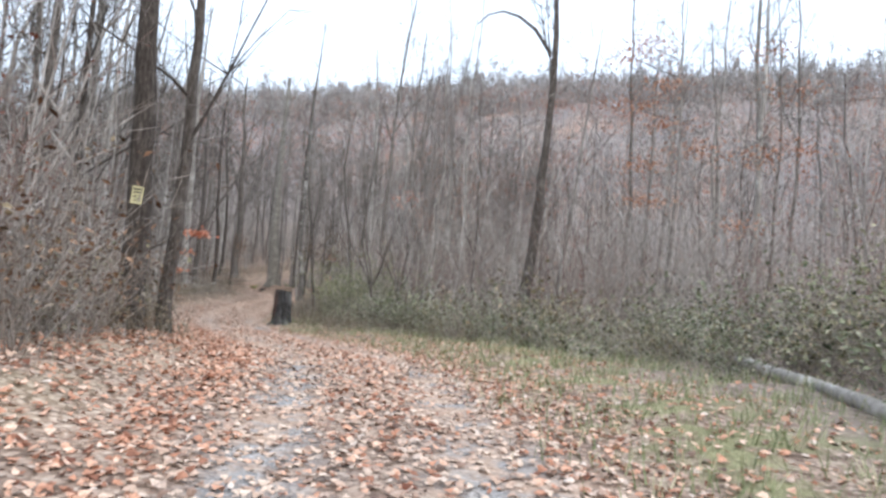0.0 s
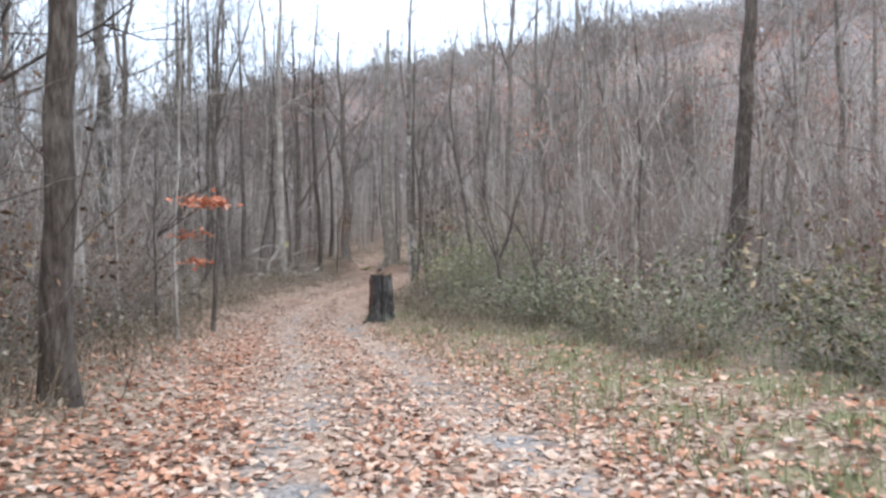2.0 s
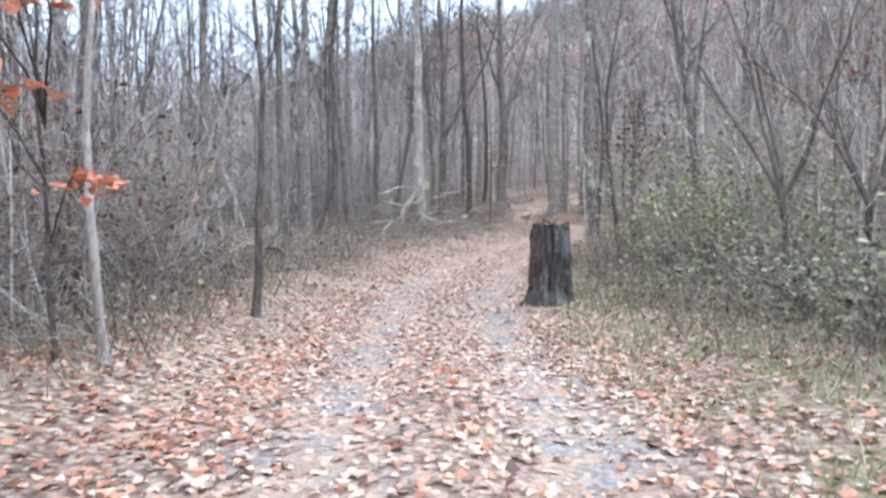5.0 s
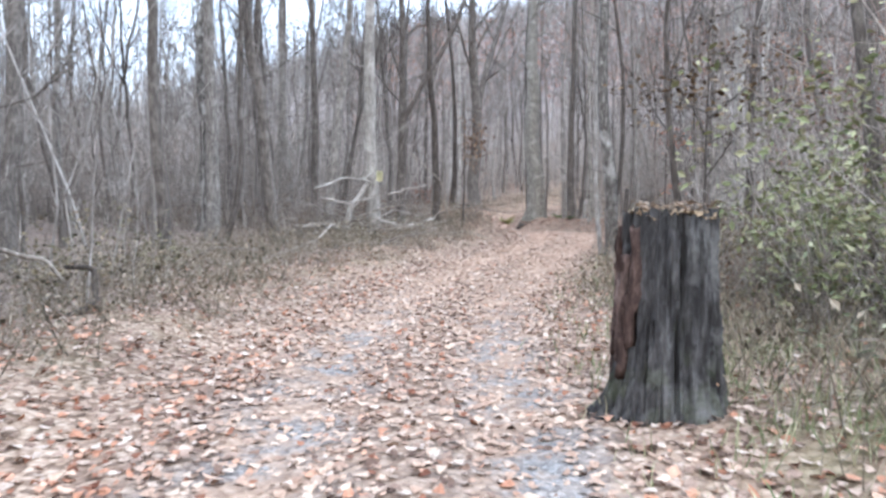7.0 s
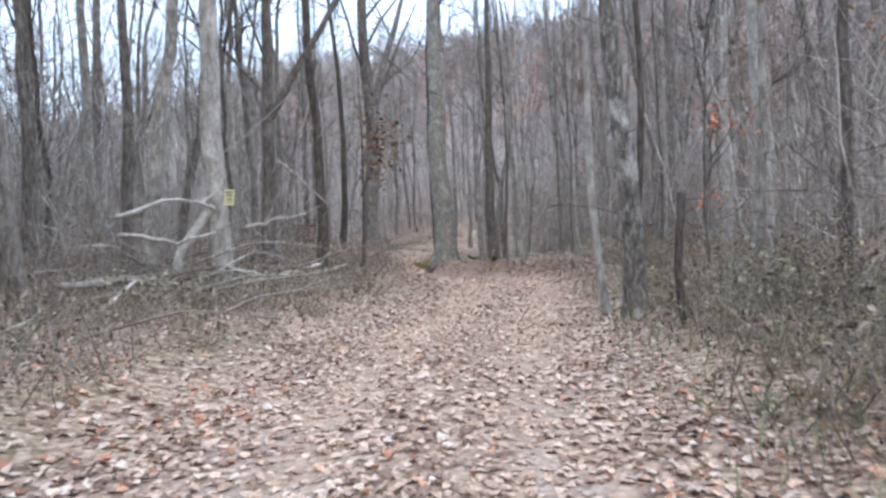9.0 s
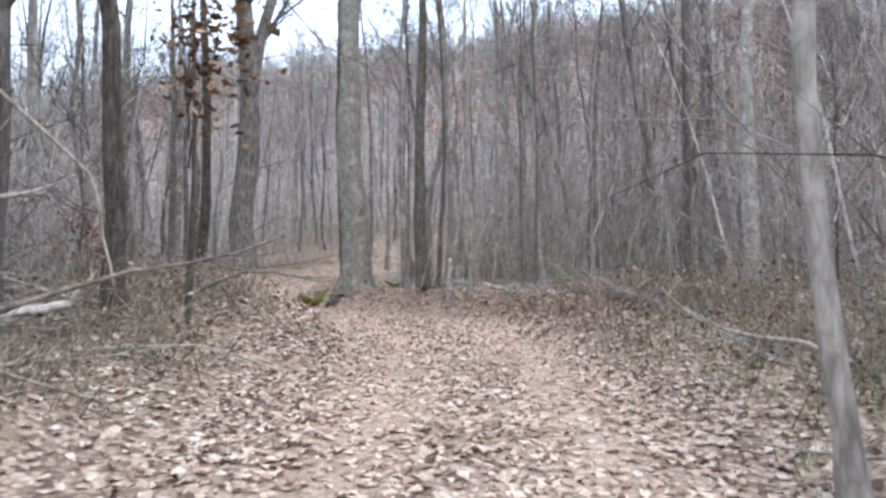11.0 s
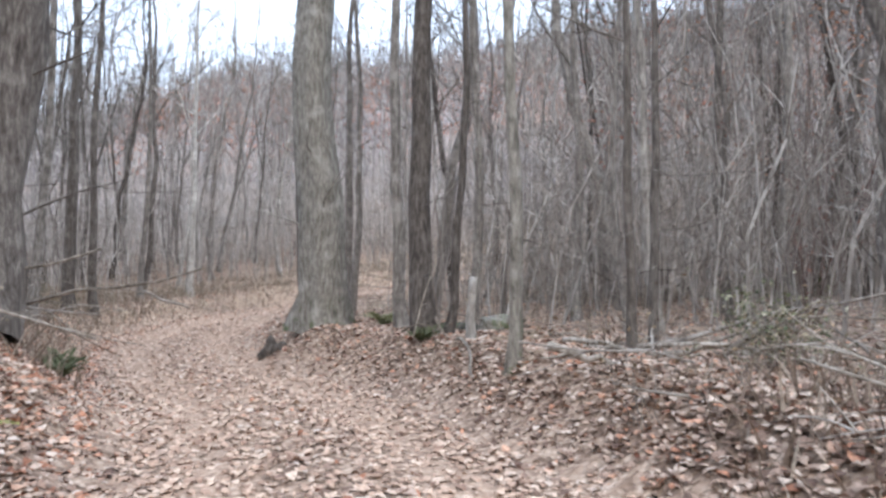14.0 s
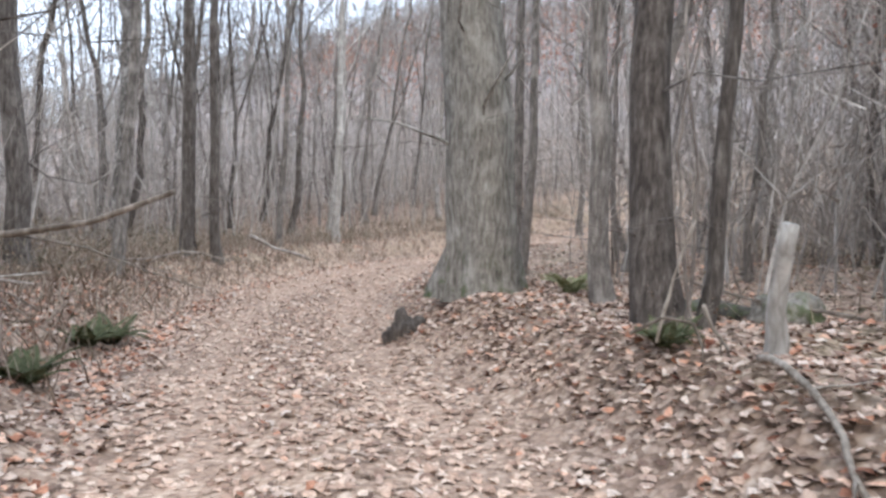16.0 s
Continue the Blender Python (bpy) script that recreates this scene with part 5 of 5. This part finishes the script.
def heap(x, y, rx, ry, count, top, label, seed, longest=6, clear=3.0):
    """Sticks lying every way over a patch of ground."""
    g = np.random.default_rng(seed)
    for n in range(count):
        px, py = x + g.normal(0, rx), y + g.normal(0, ry)
        if abs(float(lay([px], [py])[1][0])) < clear:
            continue
        ob = new("fallen_branch", STICKS[int(g.integers(0, longest + 1))][int(g.integers(0, 2))])
        tagged(ob, label, "branch", "fallen branches")
        ob.matrix_basis = pose(px, py, ground_z(px, py) + g.uniform(0.02, top) * max(0.15, 1 - math.hypot((px - x) / rx, (py - y) / ry) / 2.5), g.normal(0, 6), g.normal(0, 6), g.uniform(0, 360))


heap(-16.2, 39.6, 0.9, 2.0, 62, 0.9, "bare stick in the brush pile", 1, 6)
heap(-10.8, 49.4, 0.5, 0.9, 26, 0.1, "grey stick in the branch pile", 14, 3, 2.5)
heap(-17.5, 43.6, 1.2, 1.5, 24, 0.5, "bare stick on the wood floor", 2)
heap(-20.9, 51.6, 1.1, 0.9, 30, 0.18, "bleached stick in the branch heap", 3)
heap(-11.1, 51.0, 0.9, 1.5, 26, 0.1, "grey stick in the branch pile", 4, 3)
heap(-13.3, 53.9, 0.9, 1.0, 16, 0.12, "grey stick in the branch pile", 5)
heap(-8.9, 42.6, 0.8, 1.1, 40, 0.4, "grey stick near the mottled tree", 6)
heap(-12.6, 30.0, 1.4, 2.5, 9, 0.1, "grey stick on the bramble bank", 7)
heap(-15.5, 56.5, 1.6, 1.2, 12, 0.1, "grey stick on the leafy bank", 8)
heap(-24.5, 57.0, 2.0, 2.0, 16, 0.2, "grey stick on the wood floor", 9)
for ends, r in [([(-14.1, 52.57, 1.15), (-13.3, 52.54, 1.0)], 0.045), ([(-12.59, 52.85, 1.15), (-11.86, 53.21, 1.59)], 0.03), ([(-11.66, 50.91, 1.5), (-11.3, 50.7, 1.1), (-11.15, 50.26, 0.85)], 0.03),
                ([(-11.77, 51.08, 0.95), (-11.18, 50.46, 0.9)], 0.035), ([(-10.67, 49.63, 1.04), (-10.11, 49.13, 1.17)], 0.035), ([(-10.72, 49.83, 1.05), (-10.32, 49.04, 0.95)], 0.05),
                ([(-14.44, 54.78, 1.05), (-13.38, 53.98, 1.0)], 0.035), ([(-13.2, 53.88, 1.0), (-12.47, 54.17, 1.08)], 0.035), ([(-13.37, 53.1, 0.85), (-12.37, 51.75, 0.9)], 0.04),
                ([(-14.13, 54.42, 1.0), (-13.23, 53.6, 1.0)], 0.03), ([(-14.01, 53.38, 0.83), (-13.69, 53.07, 0.78)], 0.03)]:
    log("fallen_branch", ends, r, "bleached fallen branch beside the track", DEADWOOD, 0.07, 7, 0.5, 2)
for ends, r in [([(-16.54, 55.03, 1.0), (-16.46, 55.09, 1.42), (-16.35, 55.15, 1.81)], 0.014), ([(-16.69, 54.94, 1.05), (-16.51, 55.05, 1.17), (-16.35, 55.15, 1.14), (-16.29, 55.18, 1.0), (-16.29, 55.18, 0.85)], 0.014),
                ([(-16.29, 55.18, 1.26), (-16.25, 55.21, 1.11), (-16.17, 55.26, 1.0), (-16.13, 55.28, 0.85)], 0.015)]:
    log("fallen_branch", ends, r, "pale twisted dead stick before the creeper tree", DEADWOOD, 0.015, 6, 0.6, 2)
log("fallen_branch", [(x, y, ground_z(x, y) + up) for x, y, up in ((-15.9, 54.98, 0.05), (-15.78, 54.81, 0.1), (-15.51, 54.37, 0.1), (-15.38, 54.06, 0.08), (-15.35, 53.89, 0.07), (-15.22, 53.67, 0.02))], 0.026, "curved bleached branch on the leafy bank", DEADWOOD, 0.03, 8, 0.5, 3)
log("mossy_log", [(-17.6, 58.0, 0.88), (-16.5, 57.78, 0.88)], 0.17, "dark mossy fallen log on the bank", MOSSLOG, 0.05, 12, 0.85, category="log")
log("fallen_log", [(12.55, 17.3, 1.2), (12.9, 15.0, 1.25), (13.45, 11.0, 1.2)], 0.13, "bleached fallen log at the clearing's edge", BARK_PALE, 0.06, 12, 0.8, category="log")
log("fallen_branch", [(-9.6, 27.2, 0.2), (-9.5, 27.62, 0.35), (-9.75, 27.75, 0.75), (-9.95, 27.5, 0.78)], 0.05, "dark hooked dead limb on the bramble bank", BARK_DARK, 0.03, 8)
log("fallen_branch", [(-10.6, 27.0, 1.0), (-10.16, 27.34, 0.87), (-9.95, 27.5, 0.6)], 0.035, "bleached bent branch in the brambles", DEADWOOD, 0.05, 7)
log("fallen_branch", [(-24.6, 58.25, 1.5), (-23.9, 59.0, 1.1)], 0.04, "dead branch caught against a tree", TWIG, 0.05, 6)
log("broken_snag", [(-7.5, 39.1, 0.1), (-7.56, 39.15, 1.0), (-7.5, 39.2, 1.95)], 0.055, "brown broken-off dead sapling trunk", BARK_DARK, 0.02, 10, 0.9, category="snag")
log("broken_snag", [(-15.9, 55.5, 0.5), (-15.92, 55.55, 1.2), (-15.84, 55.46, 1.8)], 0.085, "pale broken-off dead trunk on the bank", BARK_PALE, 0.05, 12, 0.62, category="snag")


# creeper on the dark trunk
def creeper(x, y, label):
    g = np.random.default_rng(41)
    ob = thing("creeper", x, y, ground_z(x, y), label, "vine")
    for k in range(2):
        u = np.linspace(0, 1, 14)
        line = np.stack([0.24 + 0.07 * np.sin(5 * u + k * 2) + g.normal(0, 0.015, 14), -0.22 + 0.05 * np.cos(4 * u + k) + g.normal(0, 0.015, 14), u * (3.4 - k)], 1)
        part("vine", Soup().tube(line, 0.018 * np.linspace(1, 0.6, 14), 5).mesh("vine", TWIG), ob)


creeper(-17.0, 56.55, "thin woody creeper climbing the dark trunk")


# ---- saplings with leaves ----
def cloud(g, centres, n, size, leaf, mat):
    c = np.array(centres, float)
    at = c[g.integers(0, len(c), n), :3] + g.normal(0, 1, (n, 3)) * np.array(size)
    v, gs = scatter(LEAVES, at, g, leaf, 0.45)
    return mesh_of("foliage", v, gs, mat)


def leafy_sapling(x, y, h, dia, bark, mat, label, centres, n, size, leaf=(0.07, 0.13), limbs=6, **more):
    """A thin tree with sprays of leaves at given places (from its foot), each held by a branch."""
    KEPT.append((x, y))
    g = np.random.default_rng(int(abs(x * 71 + y * 37) * 100))
    ob = thing("leafy_sapling", x, y, ground_z(x, y) - 0.05, label, "sapling")
    trunk, crown = tree_meshes(g, h, dia / 2, bark=bark, first=0.35, limbs=limbs, **more)
    part("trunk", trunk, ob)
    part("crown", crown, ob)
    for c in centres:
        z0 = min(h * 0.8, max(0.3, c[2] - 0.5))
        part("branch", Soup().tube(bent((0, 0, z0), (c[0], c[1], c[2] - z0), math.dist((0, 0, z0), c) * 1.08, 6, g, 0.06), dia * 0.16 * np.linspace(1, 0.3, 6) + 0.003, 4).mesh("branch", bark), ob)
    part("foliage", cloud(g, centres, n, size, leaf, mat), ob)
    return ob


leafy_sapling(-3.4, 20.3, 4.2, 0.06, BARK_DARK, AUTUMN, "slim sapling with a spray of orange leaves", [(2.6, -1.3, 2.62), (2.35, -1.15, 2.64), (2.1, -1.0, 2.66), (2.5, -1.0, 2.6), (1.9, -1.1, 2.1), (1.2, -0.2, 1.6)], 190, (0.2, 0.17, 0.045), (0.09, 0.16), limbs=5)
leafy_sapling(11.4, 26.8, 12, 0.14, BARK_GREY, PEACH, "bare tree still holding pale orange leaves", [(-1.4, -0.5, 9.3), (-0.4, -0.4, 8.4), (-0.2, 0.3, 7.2), (-0.9, 0.3, 9.9), (-0.9, 0.2, 5.8), (-0.6, 0.2, 4.6), (0.7, 0.3, 6.4), (-1.2, 0.1, 7.8)], 1500, (0.5, 0.5, 0.14), (0.07, 0.13), limbs=9)
leafy_sapling(14.2, 25.2, 11, 0.12, BARK_GREY, PEACH, "bare tree still holding pale orange leaves", [(-0.6, -0.5, 5.6), (0.5, -0.4, 7.6), (-0.2, 0.3, 9.0), (-0.8, 0.1, 3.6), (0.8, 0.2, 6.0)], 800, (0.5, 0.5, 0.16), (0.07, 0.12), limbs=8)
leafy_sapling(0.9, 33.4, 5.5, 0.06, BARK_DARK, REDDISH, "sapling with dark red leaves in the thicket", [(0.1, 0, 4.4), (-0.2, 0.1, 4.0)], 110, (0.3, 0.3, 0.2))
leafy_sapling(0.9, 31.0, 6.5, 0.06, BARK_DARK, AUTUMN, "sapling with a few red leaves at its tip", [(0.1, 0, 5.6), (-0.3, 0.1, 5.3)], 90, (0.35, 0.35, 0.2))
leafy_sapling(-4.7, 35.4, 4.6, 0.08, BARK_DARK, BROWN, "low sapling hung with withered brown leaves", [(-0.8, 0.2, 3.4), (0.7, -0.2, 3.3), (0.2, 0.5, 4.0), (-0.2, -0.6, 3.0), (1.3, 0, 2.9)], 420, (0.45, 0.45, 0.25))
leafy_sapling(-15.7, 44.5, 5.4, 0.09, BARK_DARK, BROWN, "sapling with a hanging clump of withered leaves", [(1.75, -1.8, 2.9), (1.55, -1.7, 3.3), (1.85, -1.9, 2.5)], 260, (0.24, 0.24, 0.3))
leafy_sapling(-18.3, 45.3, 3.2, 0.05, BARK_DARK, REDDISH, "young sapling with dark red leaves behind the brush pile", [(0.0, 0.0, 1.35), (0.35, 0.1, 1.25), (-0.2, 0.1, 1.1), (0.1, 0.2, 0.9)], 110, (0.22, 0.22, 0.12), (0.07, 0.13), limbs=4)
leafy_sapling(-7.4, 41.9, 5.0, 0.07, BARK_DARK, AUTUMN, "thin sapling with a few orange leaves", [(0.1, -0.1, 3.0), (0.3, 0.1, 2.8), (0.0, 0.2, 1.7)], 60, (0.2, 0.2, 0.12))
leafy_sapling(-7.0, 52.3, 5.0, 0.07, BARK_DARK, AUTUMN, "thin sapling with a few orange leaves", [(0.1, -0.1, 2.6), (0.3, 0.1, 2.2)], 70, (0.4, 0.3, 0.12))
for x, y in [(-9, 66), (-5, 72), (-13, 70), (4, 46), (8, 52), (-2, 50), (-1, 62), (-6.5, 61), (-3, 57), (-10, 76), (-14.5, 64.5), (0.5, 68)]:
    leafy_sapling(x, y, 11, 0.12, BARK_GREY, (PEACH, REDDISH, RUSSET)[int(x + y) % 3], "understorey tree still holding rusty leaves", [tuple(gen.uniform((-1.6, -1.6, 3.5), (1.6, 1.6, 10.5))) for _ in range(9)], 620, (0.6, 0.6, 0.35), (0.08, 0.15))


def vase_sapling(x, y, h, label):
    """A small tree whose few stems part low and spread upwards."""
    g = np.random.default_rng(int(h * 100))
    ob = thing("sapling", x, y, ground_z(x, y) - 0.05, label, "sapling")
    stem = bent((0, 0, 0), (0.02, 0, 1), h * 0.36, 6, g, 0.03)
    part("trunk", Soup().tube(stem, 0.058 * np.linspace(1, 0.75, 6), 8).mesh("trunk", BARK_DARK), ob)
    for yaw, out in ((2.6, 0.5), (3.4, 0.25), (0.2, 0.35), (0.6, 0.6), (1.7, 0.3)):
        ln = h * g.uniform(0.5, 0.75)
        line = bent(stem[-1], (np.cos(yaw) * out, np.sin(yaw) * out, 1), ln, 8, g, 0.1, 0.06)
        s = Soup().tube(line, 0.034 * np.linspace(1, 0.3, 8), 5)
        for _ in range(5):
            i = g.integers(3, 8)
            s.tube(bent(line[i], line[i] - line[i - 1] + g.normal(0, 0.12, 3), ln * 0.3, 4, g, 0.15), 0.012 * np.linspace(1, 0.4, 4), 3)
        part("stem", s.mesh("stem", BARK_DARK), ob)


vase_sapling(0.65, 28.5, 4.6, "dark spreading sapling above the honeysuckle")
vase_sapling(1.6, 28.9, 4.0, "dark spreading sapling above the honeysuckle")


# pale dead fork hanging by the oak
log("dead_fork", [(7.2, 27.3, 3.4), (7.3, 27.2, 4.4), (7.45, 27.15, 5.4)], 0.03, "pale dead forked branch hung in a sapling", DEADWOOD, 0.05, 6, 0.5, 3)
tree(7.15, 27.35, 0.08, 6, "thin sapling holding a dead branch", BARK_DARK, first=0.4, limbs=6)


# ---- ferns ----
def fern(x, y, size, label, mat):
    g = np.random.default_rng(int(abs(x * 31 + y * 17) * 10))
    ob = thing("fern", x, y, ground_z(x, y), label, "fern", "ferns on the bank")
    for k in range(15):
        yaw = k * 2 * np.pi / 15 + g.normal(0, 0.2)
        ln = size * g.uniform(0.7, 1.1)
        line = bent((0, 0, 0), (np.cos(yaw), np.sin(yaw), 1.7), ln, 8, g, 0.06, -0.17)
        s = Soup().tube(line, 0.004 * np.linspace(1, 0.4, 8), 3)
        side = np.array([-np.sin(yaw), np.cos(yaw), 0])
        for f in np.linspace(0.12, 0.98, 15):
            at = np.array([np.interp(f, np.linspace(0, 1, 8), line[:, c]) for c in range(3)])
            w = size * 0.2 * np.sin(np.pi * (0.15 + 0.85 * f)) + 0.01
            d = (line[-1] - line[0]) / ln * 0.035 * size * 2
            for sg in (-1, 1):
                tip = at + side * sg * w + d * 0.8 + (0, 0, -0.02)
                s.add(np.array([at - d * 0.5, at + side * sg * w * 0.5 - d * 0.35, tip, at + side * sg * w * 0.5 + d * 0.7]), np.array([(0, 1, 2), (0, 2, 3)]))
        part("frond", s.mesh("frond", mat, False), ob)


FERN_SPOT = (-16.05, 48.25)
fern(*FERN_SPOT, 0.55, "yellow-green fern on the leafy bank", YELLOWFERN)
fern(FERN_SPOT[0] - 0.35, FERN_SPOT[1] + 0.45, 0.42, "yellow-green fern on the leafy bank", YELLOWFERN)
fern(-23.1, 55.0, 0.55, "dark green fern at the track's edge", FERNGREEN)
fern(-22.7, 54.5, 0.5, "dark green fern at the track's edge", FERNGREEN)
fern(-20.75, 53.0, 0.45, "dark green fern at the track's edge", FERNGREEN)
fern(-16.62, 55.5, 0.34, "small green fern on the leafy bank", FERNGREEN)
fern(-19.3, 59.6, 0.5, "green fern behind the huge trunk", LIME)


# ---- notices nailed to two trees ----
def notice(x, y, z, yaw, tilt, label):
    ob = thing("notice_sign", x, y, z, label, "sign", "posted notices")
    ob.rotation_euler = Euler((0, radians(tilt), radians(yaw)))

    def slab(name, w, h, cx, cz, depth, mat, where):
        bm = bmesh.new()
        bmesh.ops.create_cube(bm, size=1, matrix=Matrix.Translation((cx, -depth, cz)) @ Matrix.Diagonal((w, 0.004, h, 1)))
        bmesh.ops.bevel(bm, geom=bm.edges[:], offset=0.0012, segments=1, affect="EDGES")
        if name == "plate":
            for w_ in bm.verts:
                w_.co.y += 0.25 * w_.co.x ** 2
        me = bpy.data.meshes.new(name)
        bm.to_mesh(me)
        bm.free()
        me.materials.append(mat)
        return part(name, me, where)

    plate = slab("plate", 0.19, 0.3, 0, 0, 0.0, SIGN_YELLOW, ob)
    for cz, w, h in ((0.1, 0.15, 0.035), (0.045, 0.13, 0.03), (-0.01, 0.14, 0.012), (-0.035, 0.14, 0.012), (-0.06, 0.12, 0.012), (-0.1, 0.15, 0.014)):
        slab("print_bar", w, h, 0, cz, 0.005, SIGN_INK, plate)


notice(2.31, 12.64, 3.33, 20, 4, "small yellow notice nailed to the dark tree")
notice(-15.88, 40.12, 2.46, 24, 3, "small yellow notice nailed to the pale tree")
